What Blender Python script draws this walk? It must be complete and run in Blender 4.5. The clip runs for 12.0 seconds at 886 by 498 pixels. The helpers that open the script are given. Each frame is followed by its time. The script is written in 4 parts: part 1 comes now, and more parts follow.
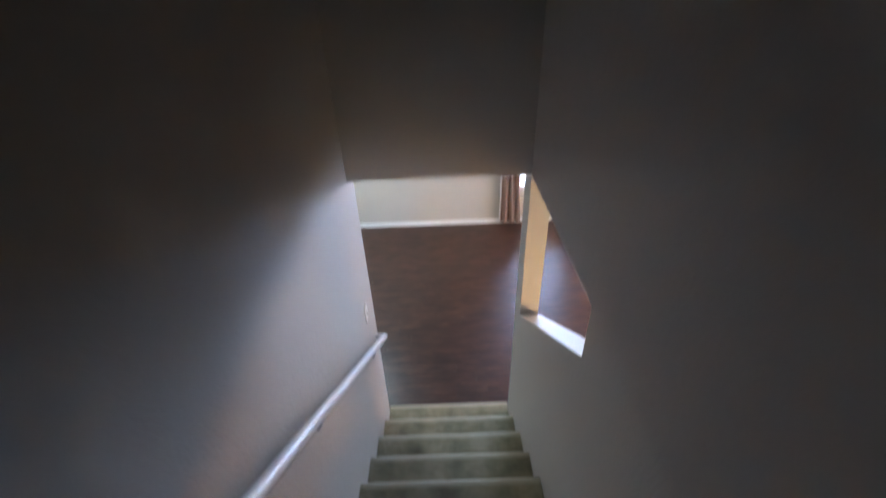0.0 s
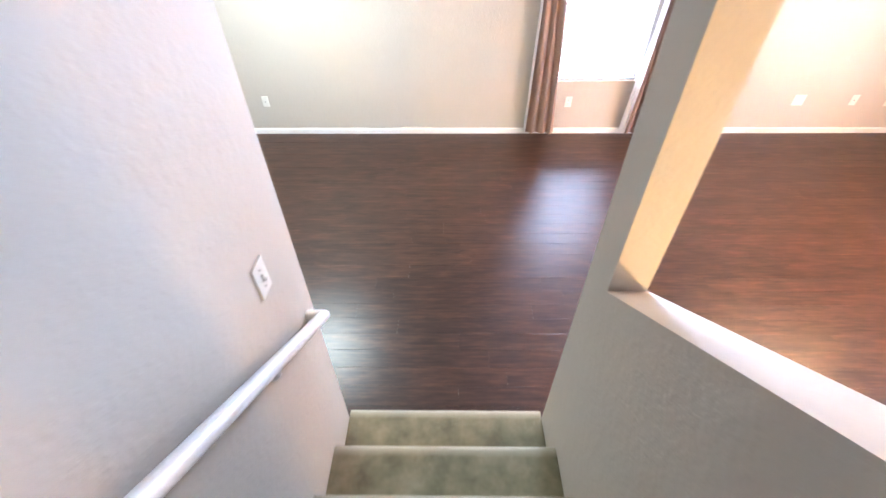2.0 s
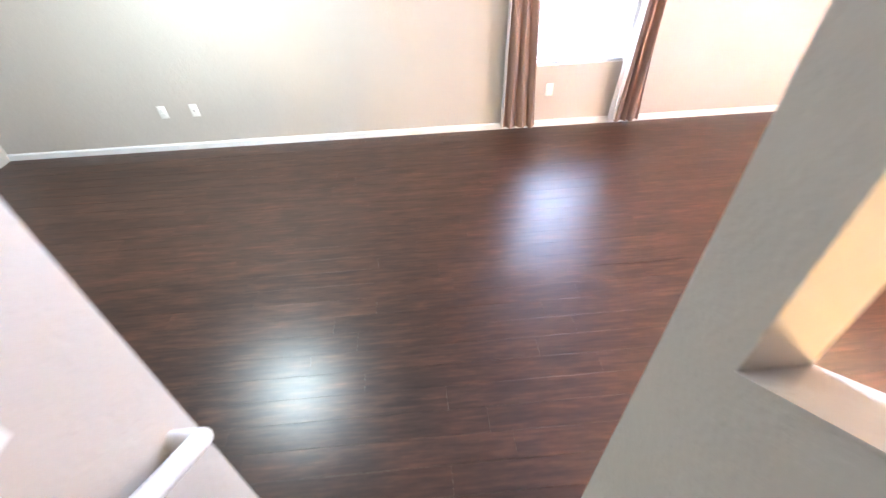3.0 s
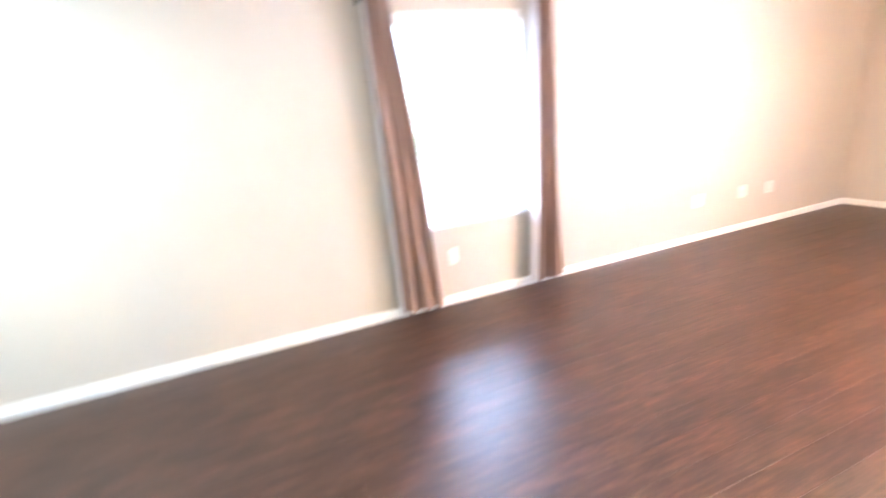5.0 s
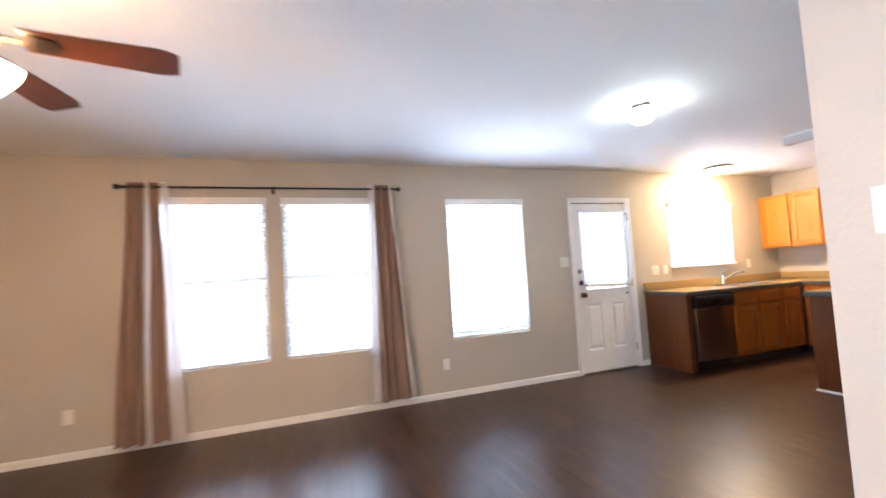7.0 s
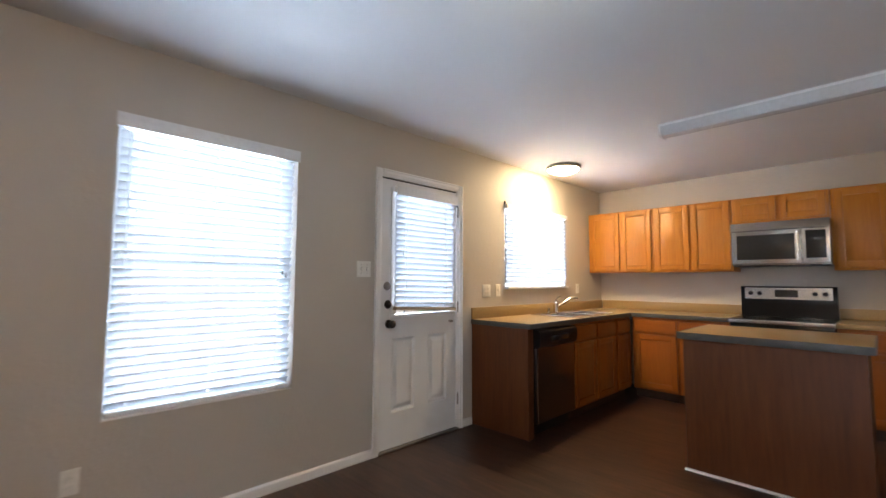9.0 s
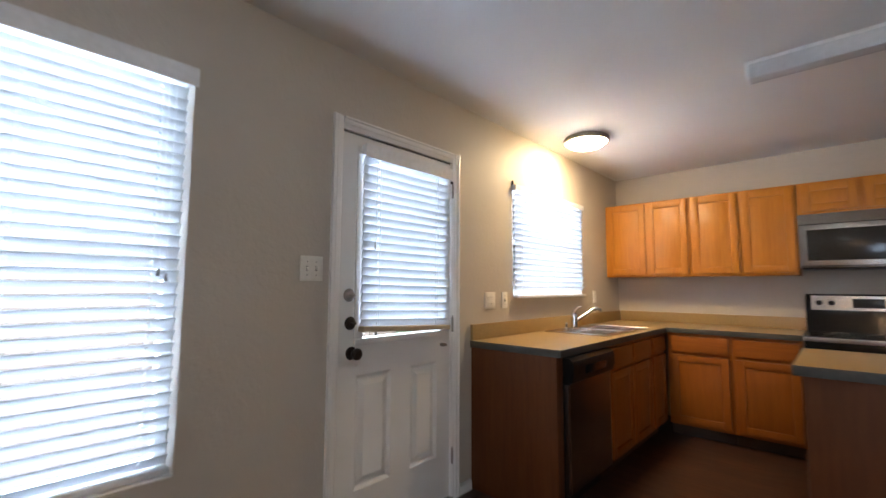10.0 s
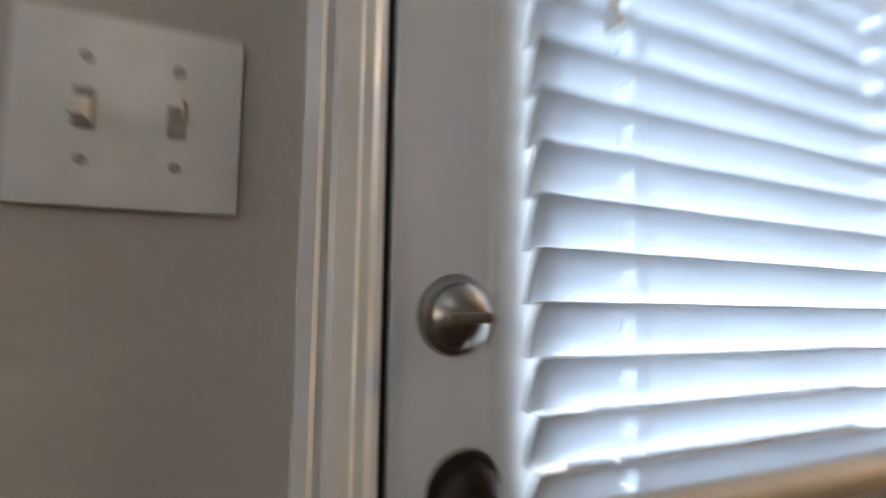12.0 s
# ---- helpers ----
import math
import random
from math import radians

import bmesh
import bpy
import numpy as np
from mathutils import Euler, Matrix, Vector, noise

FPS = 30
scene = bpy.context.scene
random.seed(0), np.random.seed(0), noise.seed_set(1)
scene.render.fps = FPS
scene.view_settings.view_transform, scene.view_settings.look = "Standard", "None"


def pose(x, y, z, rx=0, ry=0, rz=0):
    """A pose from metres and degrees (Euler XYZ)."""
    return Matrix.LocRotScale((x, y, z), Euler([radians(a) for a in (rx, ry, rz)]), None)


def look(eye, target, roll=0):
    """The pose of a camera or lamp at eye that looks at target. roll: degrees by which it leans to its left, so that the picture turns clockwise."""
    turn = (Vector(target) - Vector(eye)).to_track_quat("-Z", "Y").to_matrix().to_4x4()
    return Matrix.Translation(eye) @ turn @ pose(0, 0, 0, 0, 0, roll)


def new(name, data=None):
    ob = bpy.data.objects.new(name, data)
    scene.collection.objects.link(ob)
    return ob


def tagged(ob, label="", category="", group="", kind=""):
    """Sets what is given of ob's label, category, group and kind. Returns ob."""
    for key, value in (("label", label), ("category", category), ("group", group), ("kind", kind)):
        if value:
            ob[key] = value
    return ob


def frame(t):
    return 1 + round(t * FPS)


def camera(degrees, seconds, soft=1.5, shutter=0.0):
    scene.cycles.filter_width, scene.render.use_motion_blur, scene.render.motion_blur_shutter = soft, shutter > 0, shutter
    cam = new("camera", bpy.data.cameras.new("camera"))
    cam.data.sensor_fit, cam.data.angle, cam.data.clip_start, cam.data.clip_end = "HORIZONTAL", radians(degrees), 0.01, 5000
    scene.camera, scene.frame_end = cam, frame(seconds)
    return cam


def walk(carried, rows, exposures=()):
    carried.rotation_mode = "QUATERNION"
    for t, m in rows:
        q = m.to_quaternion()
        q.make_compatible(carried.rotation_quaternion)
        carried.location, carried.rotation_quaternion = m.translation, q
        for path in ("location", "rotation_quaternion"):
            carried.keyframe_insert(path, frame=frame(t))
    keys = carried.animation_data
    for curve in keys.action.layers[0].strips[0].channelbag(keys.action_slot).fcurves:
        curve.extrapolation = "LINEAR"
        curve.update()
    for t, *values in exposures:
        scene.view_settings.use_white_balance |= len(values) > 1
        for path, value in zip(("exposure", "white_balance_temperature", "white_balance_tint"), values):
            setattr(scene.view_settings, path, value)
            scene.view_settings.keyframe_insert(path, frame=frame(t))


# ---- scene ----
cam = camera(91.7, 12.0, shutter=0.6)
PATH = [
    (0, (0.519, -2.275, 3.308), (0.509, -0.604, 2.209), -2.3),
    (0.5, (0.502, -1.932, 2.996), (0.493, -0.469, 1.633), -1.4),
    (1, (0.489, -1.606, 2.773), (0.482, -0.158, 1.394), -0.7),
    (1.5, (0.496, -1.302, 2.562), (0.544, 0.152, 1.19), 1.9),
    (2, (0.512, -1.013, 2.341), (0.489, 0.454, 0.982), -0.5),
    (2.5, (0.518, -0.729, 2.145), (0.548, 0.756, 0.805), -2.0),
    (4.5, (0.618, 0.367, 1.434), (0.882, 2.068, 0.415), 0.3),
    (5, (0.717, 0.666, 1.312), (1.371, 2.467, 0.741), -6.0),
    (5.5, (1.130, 0.750, 1.140), (2.632, 2.067, 1.046), -14.7),
    (6, (1.296, 0.62, 1.192), (3.28, 0.85, 1.285), -5.2),
    (6.5, (1.71, 0.641, 1.255), (3.669, 0.25, 1.359), -4.6),
    (7, (2.142, 0.385, 1.281), (4.019, -0.296, 1.399), -3.5),
    (7.5, (2.546, 0.16, 1.272), (4.324, -0.746, 1.408), -0.5),
    (7.7, (2.736, 0.043, 1.276), (4.422, -1.024, 1.4), 0.3),
    (9.5, (4.235, -1.293, 1.251), (5.622, -2.725, 1.412), 0.2),
    (10, (4.664, -1.639, 1.257), (6.009, -3.108, 1.434), 0.3),
    (10.5, (5.093, -1.996, 1.255), (6.513, -3.393, 1.437), 0.5),
    (11, (5.498, -2.327, 1.249), (6.929, -3.714, 1.42), -0.1),
    (11.5, (5.824, -2.618, 1.234), (7.387, -3.845, 1.459), -1.0),
    (12, (6.128, -2.756, 1.245), (7.97, -3.524, 1.382), 0.9),
]
EXPOSURES = [(0.0, 3.3, 5350, 17), (0.5, 3.58, 5700, 20), (1.0, 3.78, 5950, 22), (2.0, 4.12, 5900, 21), (2.5, 4.15, 5850, 20), (4.5, 4.45, 5600, 16), (5.0, 4.45, 5600, 16), (5.5, 4.45, 5600, 18), (6.0, 3.74, 5900, 19),
             (6.5, 3.4, 6200, 18), (7.0, 2.95, 6100, 15), (7.5, 2.7, 6000, 14), (9.5, 1.8, 6200, 12), (10.5, 1.65, 6150, 14), (11.5, 1.65, 6400, 15), (12.0, 1.6, 6200, 11)]
walk(cam, [(t, look(eye, target, roll)) for t, eye, target, roll in PATH], EXPOSURES)

# ---- world and light ----
world = bpy.data.worlds.new("sky")
scene.world = world
world.use_nodes = True
wn = world.node_tree
sky = wn.nodes.new("ShaderNodeTexSky")
sky.sky_type = "NISHITA"
sky.sun_disc = False
sky.sun_elevation = radians(62)
sky.sun_rotation = radians(250)
sky.air_density, sky.dust_density = 1.2, 2.0
wn.links.new(sky.outputs[0], wn.nodes["Background"].inputs[0])
wn.nodes["Background"].inputs[1].default_value = 0.09
sun = new("sun", bpy.data.lights.new("sun", "SUN"))
sun.data.energy, sun.data.angle, sun.data.color = 2.5, radians(0.5), (1, 0.95, 0.88)
sun.matrix_world = look((-12, -5, 24.5), (0, 0, 0))


def window_light(x, y, z, w, h, face, watts):
    lamp = new("sky_light", bpy.data.lights.new("sky_light", "AREA"))
    lamp.data.shape, lamp.data.size, lamp.data.size_y = "RECTANGLE", w, h
    lamp.data.energy, lamp.data.color = watts, (0.68, 0.83, 1.0)
    lamp.data.spread = radians(155)
    lamp.matrix_world = look((x, y, z), (x + face[0], y + face[1], z - 0.30))
    return lamp


# ---- materials ----
def shader(name):
    m = bpy.data.materials.new(name)
    m.use_nodes = True
    nt = m.node_tree
    return m, nt, nt.nodes["Principled BSDF"]


def node(nt, kind, **sockets):
    n = nt.nodes.new(kind)
    for k, v in sockets.items():
        n.inputs[k].default_value = v
    return n


def coords(nt, scale=(1, 1, 1), space="Object"):
    tc = nt.nodes.new("ShaderNodeTexCoord")
    mp = nt.nodes.new("ShaderNodeMapping")
    mp.inputs["Scale"].default_value = scale
    nt.links.new(tc.outputs[space], mp.inputs[0])
    return mp.outputs[0]


def noise_of(nt, vec, scale, detail=3.0, rough=0.55):
    n = node(nt, "ShaderNodeTexNoise", Scale=scale, Detail=detail, Roughness=rough)
    nt.links.new(vec, n.inputs["Vector"])
    return n.outputs["Fac"]


def ramp(nt, fac, stops):
    r = nt.nodes.new("ShaderNodeValToRGB")
    els = r.color_ramp.elements
    while len(els) < len(stops):
        els.new(0.5)
    for e, (p, c) in zip(els, stops):
        e.position, e.color = p, (*c, 1)
    nt.links.new(fac, r.inputs[0])
    return r.outputs[0]


def bump(nt, bsdf, fac, strength, dist=0.002):
    b = node(nt, "ShaderNodeBump", Strength=strength, Distance=dist)
    nt.links.new(fac, b.inputs["Height"])
    nt.links.new(b.outputs[0], bsdf.inputs["Normal"])
    return b


def painted(name, c, rough, grain=90.0, depth=0.35, vary=0.04, blot=1.3):
    m, nt, b = shader(name)
    v = coords(nt)
    lo = tuple(k * (1 - vary) for k in c)
    hi = tuple(min(1, k * (1 + vary)) for k in c)
    nt.links.new(ramp(nt, noise_of(nt, v, blot, 4), [(0.3, lo), (0.7, hi)]), b.inputs["Base Color"])
    b.inputs["Roughness"].default_value = rough
    bump(nt, b, noise_of(nt, v, grain, 3), depth, 0.003)
    return m


def plain(name, c, rough, metal=0.0, scale=40.0):
    m, nt, b = shader(name)
    v = coords(nt)
    lo = tuple(k * 0.92 for k in c)
    nt.links.new(ramp(nt, noise_of(nt, v, scale, 4), [(0.35, lo), (0.65, c)]), b.inputs["Base Color"])
    b.inputs["Roughness"].default_value = rough
    b.inputs["Metallic"].default_value = metal
    return m


def wood(name, dark, light, rough, axis="z", ring=9.0, coat=0.0):
    m, nt, b = shader(name)
    sc = {"x": (0.6, 8, 8), "y": (8, 0.6, 8), "z": (8, 8, 0.6)}[axis]
    v = coords(nt, sc)
    inf = nt.nodes.new("ShaderNodeObjectInfo")
    add = nt.nodes.new("ShaderNodeVectorMath")
    add.operation = "ADD"
    mul = nt.nodes.new("ShaderNodeVectorMath")
    mul.operation = "SCALE"
    mul.inputs[0].default_value = (7.3, 11.1, 5.7)
    nt.links.new(inf.outputs["Random"], mul.inputs["Scale"])
    nt.links.new(v, add.inputs[0])
    nt.links.new(mul.outputs[0], add.inputs[1])
    g = noise_of(nt, add.outputs[0], ring, 6, 0.65)
    f = noise_of(nt, add.outputs[0], ring * 0.22, 3, 0.5)
    mx = nt.nodes.new("ShaderNodeMath")
    mx.operation = "MULTIPLY_ADD"
    mx.inputs[1].default_value = 0.6
    nt.links.new(g, mx.inputs[0])
    sub = nt.nodes.new("ShaderNodeMath")
    sub.operation = "MULTIPLY"
    sub.inputs[1].default_value = 0.4
    nt.links.new(f, sub.inputs[0])
    nt.links.new(sub.outputs[0], mx.inputs[2])
    nt.links.new(ramp(nt, mx.outputs[0], [(0.3, dark), (0.7, light)]), b.inputs["Base Color"])
    b.inputs["Roughness"].default_value = rough
    b.inputs["Coat Weight"].default_value = coat
    b.inputs["Coat Roughness"].default_value = 0.25
    b.inputs["Specular IOR Level"].default_value = 0.28
    bump(nt, b, g, 0.03, 0.0006)
    return m


def plank_wood(name, island):
    m, nt, b = shader(name)
    tc = nt.nodes.new("ShaderNodeTexCoord")
    geo = nt.nodes.new("ShaderNodeNewGeometry")
    inf = nt.nodes.new("ShaderNodeObjectInfo")
    rnd = geo.outputs["Random Per Island"] if island else inf.outputs["Random"]
    mp = node(nt, "ShaderNodeMapping", Scale=(1.3, 14, 14))
    nt.links.new(geo.outputs["Position"], mp.inputs[0])
    off = nt.nodes.new("ShaderNodeVectorMath")
    off.operation = "SCALE"
    off.inputs[0].default_value = (31, 17, 5)
    nt.links.new(rnd, off.inputs["Scale"])
    add = nt.nodes.new("ShaderNodeVectorMath")
    nt.links.new(mp.outputs[0], add.inputs[0])
    nt.links.new(off.outputs[0], add.inputs[1])
    g = noise_of(nt, add.outputs[0], 3.2, 7, 0.68)
    col = ramp(nt, g, [(0.25, (0.020, 0.0106, 0.0080)), (0.5, (0.045, 0.0230, 0.0162)), (0.74, (0.086, 0.0405, 0.0265))])
    bl = node(nt, "ShaderNodeMapping", Scale=(2.2, 6.5, 1))
    nt.links.new(geo.outputs["Position"], bl.inputs[0])
    patch = ramp(nt, noise_of(nt, bl.outputs[0], 1.6, 4, 0.6), [(0.3, (0.70, 0.72, 0.72)), (0.5, (1.0, 1.0, 0.98)), (0.72, (1.5, 1.34, 1.25))])
    stain = nt.nodes.new("ShaderNodeMix")
    stain.data_type, stain.blend_type = "RGBA", "MULTIPLY"
    stain.inputs["Factor"].default_value = 1.0
    nt.links.new(col, stain.inputs[6])
    nt.links.new(patch, stain.inputs[7])
    col = stain.outputs[2]
    tone = ramp(nt, rnd, [(0.0, (0.85, 0.85, 0.85)), (1.0, (1.12, 1.1, 1.08))])
    mix = nt.nodes.new("ShaderNodeMix")
    mix.data_type, mix.blend_type = "RGBA", "MULTIPLY"
    mix.inputs["Factor"].default_value = 1.0
    nt.links.new(col, mix.inputs[6])
    nt.links.new(tone, mix.inputs[7])
    nt.links.new(mix.outputs[2], b.inputs["Base Color"])
    b.inputs["Roughness"].default_value = 0.32
    b.inputs["Specular IOR Level"].default_value = 0.36
    # hand-scraped ripples along the boards
    rp = node(nt, "ShaderNodeMapping", Scale=(2.2, 26, 1))
    nt.links.new(geo.outputs["Position"], rp.inputs[0])
    bump(nt, b, noise_of(nt, rp.outputs[0], 1.0, 3, 0.55), 0.6, 0.0016)
    return m


def carpet_fibre(name):
    m, nt, b = shader(name)
    v = coords(nt, space="Object")
    geo = nt.nodes.new("ShaderNodeNewGeometry")
    blot = noise_of(nt, geo.outputs["Position"], 5.0, 5, 0.65)
    nt.links.new(ramp(nt, blot, [(0.34, (0.105, 0.088, 0.042)), (0.50, (0.19, 0.165, 0.085)), (0.68, (0.29, 0.245, 0.145))]), b.inputs["Base Color"])
    b.inputs["Roughness"].default_value = 0.95
    b.inputs["Sheen Weight"].default_value = 0.3
    bump(nt, b, noise_of(nt, v, 260, 2), 0.9, 0.006)
    # paler along the front edge: light caught by the nosing, painted into the pile
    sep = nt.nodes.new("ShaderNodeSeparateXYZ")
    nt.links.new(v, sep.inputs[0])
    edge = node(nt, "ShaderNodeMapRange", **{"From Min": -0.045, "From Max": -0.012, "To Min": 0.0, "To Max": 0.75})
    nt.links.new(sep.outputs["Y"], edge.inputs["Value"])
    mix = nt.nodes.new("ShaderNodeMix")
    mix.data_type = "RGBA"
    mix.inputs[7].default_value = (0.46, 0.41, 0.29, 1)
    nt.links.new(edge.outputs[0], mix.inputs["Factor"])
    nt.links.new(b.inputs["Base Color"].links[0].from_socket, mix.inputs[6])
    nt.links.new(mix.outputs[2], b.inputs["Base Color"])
    return m


def knockdown(name, c, rough):
    """Rolled wall paint over a flattened spatter texture."""
    m = painted(name, c, rough, 70, 0.36, 0.03)
    nt = m.node_tree
    b = nt.nodes["Principled BSDF"]
    fine = b.inputs["Normal"].links[0].from_node
    v = coords(nt)
    flat = ramp(nt, noise_of(nt, v, 24, 3, 0.5), [(0.46, (0, 0, 0)), (0.56, (1, 1, 1))])
    big = node(nt, "ShaderNodeBump", Strength=0.20, Distance=0.0020)
    nt.links.new(flat, big.inputs["Height"])
    nt.links.new(big.outputs[0], fine.inputs["Normal"])
    return m


def glowing(name, c, strength):
    m, nt, b = shader(name)
    b.inputs["Base Color"].default_value = (0.85, 0.85, 0.82, 1)
    b.inputs["Roughness"].default_value = 0.4
    b.inputs["Emission Color"].default_value = (*c, 1)
    b.inputs["Emission Strength"].default_value = strength
    return m


def thin_glass(name):
    m = bpy.data.materials.new(name)
    m.use_nodes = True
    nt = m.node_tree
    nt.nodes.remove(nt.nodes["Principled BSDF"])
    out = nt.nodes["Material Output"]
    tr = nt.nodes.new("ShaderNodeBsdfTransparent")
    gl = node(nt, "ShaderNodeBsdfGlossy", Roughness=0.02)
    fr = node(nt, "ShaderNodeFresnel", IOR=1.45)
    mx = nt.nodes.new("ShaderNodeMixShader")
    nt.links.new(fr.outputs[0], mx.inputs[0])
    nt.links.new(tr.outputs[0], mx.inputs[1])
    nt.links.new(gl.outputs[0], mx.inputs[2])
    nt.links.new(mx.outputs[0], out.inputs[0])
    return m


def cloth(name, c, through_c, share, weave=500.0):
    m = bpy.data.materials.new(name)
    m.use_nodes = True
    nt = m.node_tree
    b = nt.nodes["Principled BSDF"]
    v = coords(nt)
    nt.links.new(ramp(nt, noise_of(nt, v, 6, 5), [(0.3, tuple(k * 0.9 for k in c)), (0.7, c)]), b.inputs["Base Color"])
    b.inputs["Roughness"].default_value = 0.85
    b.inputs["Sheen Weight"].default_value = 0.15
    bump(nt, b, noise_of(nt, v, weave, 2), 0.25, 0.001)
    tl = nt.nodes.new("ShaderNodeBsdfTranslucent")
    tl.inputs[0].default_value = (*through_c, 1)
    mx = nt.nodes.new("ShaderNodeMixShader")
    mx.inputs[0].default_value = share
    nt.links.new(b.outputs[0], mx.inputs[1])
    nt.links.new(tl.outputs[0], mx.inputs[2])
    nt.links.new(mx.outputs[0], nt.nodes["Material Output"].inputs[0])
    return m


def brushed(name, c, rough, axis=(1, 60, 60)):
    m, nt, b = shader(name)
    v = coords(nt, axis)
    b.inputs["Metallic"].default_value = 1.0
    b.inputs["Base Color"].default_value = (*c, 1)
    g = noise_of(nt, v, 6, 4)
    nt.links.new(ramp(nt, g, [(0.3, tuple(k * 0.93 for k in c)), (0.7, c)]), b.inputs["Base Color"])
    b.inputs["Roughness"].default_value = rough
    return m


M_WALL = knockdown("greige_wall_paint", (0.50, 0.455, 0.395), 0.60)
M_CEIL = painted("ceiling_paint", (0.71, 0.705, 0.70), 0.8, 60, 0.6, 0.02)
M_TRIM = painted("white_trim_paint", (0.80, 0.79, 0.77), 0.32, 25, 0.06, 0.03, 5)
M_DOOR = painted("white_door_paint", (0.78, 0.775, 0.76), 0.38, 30, 0.08, 0.03, 3)
M_PLATE = plain("ivory_plastic", (0.80, 0.78, 0.72), 0.35)
M_SLOT = plain("slot_plastic", (0.34, 0.32, 0.28), 0.5)
M_PLANK = plank_wood("dark_laminate_plank", False)
M_PLANKS = plank_wood("dark_laminate_floor", True)
M_CARPET = carpet_fibre("olive_beige_carpet")
M_OAK = wood("honey_oak", (0.37, 0.130, 0.010), (0.51, 0.202, 0.020), 0.36, "z", 9, 0.12)
# base cabinet oak: darker and redder, the shade below the worktops put into its colour
M_SHADEOAK = wood("shaded_oak", (0.235, 0.066, 0.008), (0.345, 0.104, 0.013), 0.36, "z", 9, 0.12)
M_SHADEOAKH = wood("shaded_oak_rail", (0.235, 0.066, 0.008), (0.345, 0.104, 0.013), 0.36, "x", 9, 0.12)
M_PANEL = wood("brown_veneer", (0.074, 0.022, 0.006), (0.145, 0.045, 0.012), 0.5, "z", 6, 0.0)
M_TOE = plain("dark_toe_kick", (0.05, 0.026, 0.015), 0.6)
M_TOP = painted("tan_laminate_top", (0.33, 0.222, 0.095), 0.30, 220, 0.03, 0.16, 120)
M_EDGE = painted("grey_laminate_edge", (0.062, 0.061, 0.056), 0.45, 220, 0.05, 0.15, 55)
M_STEEL = brushed("brushed_stainless", (0.60, 0.59, 0.57), 0.27)
M_SINK = brushed("sink_steel", (0.70, 0.69, 0.68), 0.24, (20, 20, 20))
M_GREYSTEEL = brushed("grey_stainless", (0.36, 0.345, 0.33), 0.26)
M_DARKSTEEL = brushed("dark_stainless", (0.26, 0.245, 0.235), 0.30)
M_CHROME = plain("chrome", (0.85, 0.85, 0.86), 0.08, 1.0)
M_NICKEL = plain("satin_nickel", (0.36, 0.33, 0.30), 0.28, 1.0)
M_BLACK = plain("black_enamel", (0.009, 0.009, 0.010), 0.16)
M_MATT = plain("black_plastic", (0.010, 0.010, 0.011), 0.36)
M_DARKGLASS = plain("smoked_glass", (0.030, 0.030, 0.032), 0.16)
for m in (M_BLACK, M_MATT, M_DARKGLASS):
    m.node_tree.nodes["Principled BSDF"].inputs["Specular IOR Level"].default_value = 0.25
M_TASSEL = plain("grey_plastic", (0.22, 0.22, 0.21), 0.4)
M_BRONZE = plain("oil_rubbed_bronze", (0.030, 0.022, 0.018), 0.34, 0.7)
M_ROD = plain("black_iron", (0.018, 0.016, 0.016), 0.45, 0.3)
M_FANWOOD = wood("mahogany_blade", (0.026, 0.009, 0.006), (0.070, 0.021, 0.011), 0.35, "x", 7, 0.2)
M_VINYL = plain("white_vinyl", (0.78, 0.79, 0.80), 0.35)
M_GLASS = thin_glass("window_glass")
M_SLAT = cloth("white_slat", (0.72, 0.725, 0.73), (0.74, 0.79, 0.84), 0.16, 60)
M_RAILBEIGE = plain("beige_bottom_rail", (0.52, 0.41, 0.28), 0.45)
M_CURTAIN = cloth("taupe_curtain", (0.31, 0.205, 0.160), (0.34, 0.20, 0.15), 0.16)
M_LINING = cloth("white_lining", (0.76, 0.74, 0.72), (0.80, 0.77, 0.76), 0.55)
M_FANGLOW = glowing("frosted_shade_warm", (1.0, 0.60, 0.29), 13)
M_BULB = glowing("warm_bulb", (1.0, 0.59, 0.29), 330)
M_DOMEHALL = glowing("frosted_dome_amber", (1.0, 0.64, 0.22), 88)
M_DOMECOOL = glowing("frosted_dome_cool", (0.93, 1.0, 0.90), 9.5)
M_DOMEWEST = glowing("frosted_dome_white", (0.86, 1.0, 0.90), 8.5)
M_DOMEWARM = glowing("frosted_dome_warm", (1.0, 0.72, 0.38), 50)
M_LENS = plain("prismatic_lens", (0.62, 0.64, 0.66), 0.25)
M_FENCE = wood("weathered_fence", (0.26, 0.22, 0.18), (0.42, 0.37, 0.31), 0.8, "z", 5)
M_CONC = painted("pale_concrete", (0.27, 0.27, 0.27), 0.85, 30, 0.4, 0.08, 1.5)
M_GRASS = painted("lawn", (0.06, 0.10, 0.03), 0.9, 40, 0.8, 0.35, 3)


# ---- mesh helpers ----
def box(bm, a, b, r=0.0, seg=2):
    lo = [min(p, q) for p, q in zip(a, b)]
    hi = [max(p, q) for p, q in zip(a, b)]
    t = bmesh.new()
    bmesh.ops.create_cube(t, size=1.0)
    for v in t.verts:
        for i in range(3):
            v.co[i] = lo[i] + (v.co[i] + 0.5) * (hi[i] - lo[i])
    if r > 0:
        r = min(r, 0.45 * min(h - l for h, l in zip(hi, lo)))
        bmesh.ops.bevel(t, geom=list(t.edges), offset=r, segments=seg, profile=0.6, affect="EDGES")
    merge(bm, t)
    return bm


def merge(bm, t, m=None):
    if m is not None:
        t.transform(m)
    tmp = bpy.data.meshes.new("tmp")
    t.to_mesh(tmp)
    t.free()
    bm.from_mesh(tmp)
    bpy.data.meshes.remove(tmp)


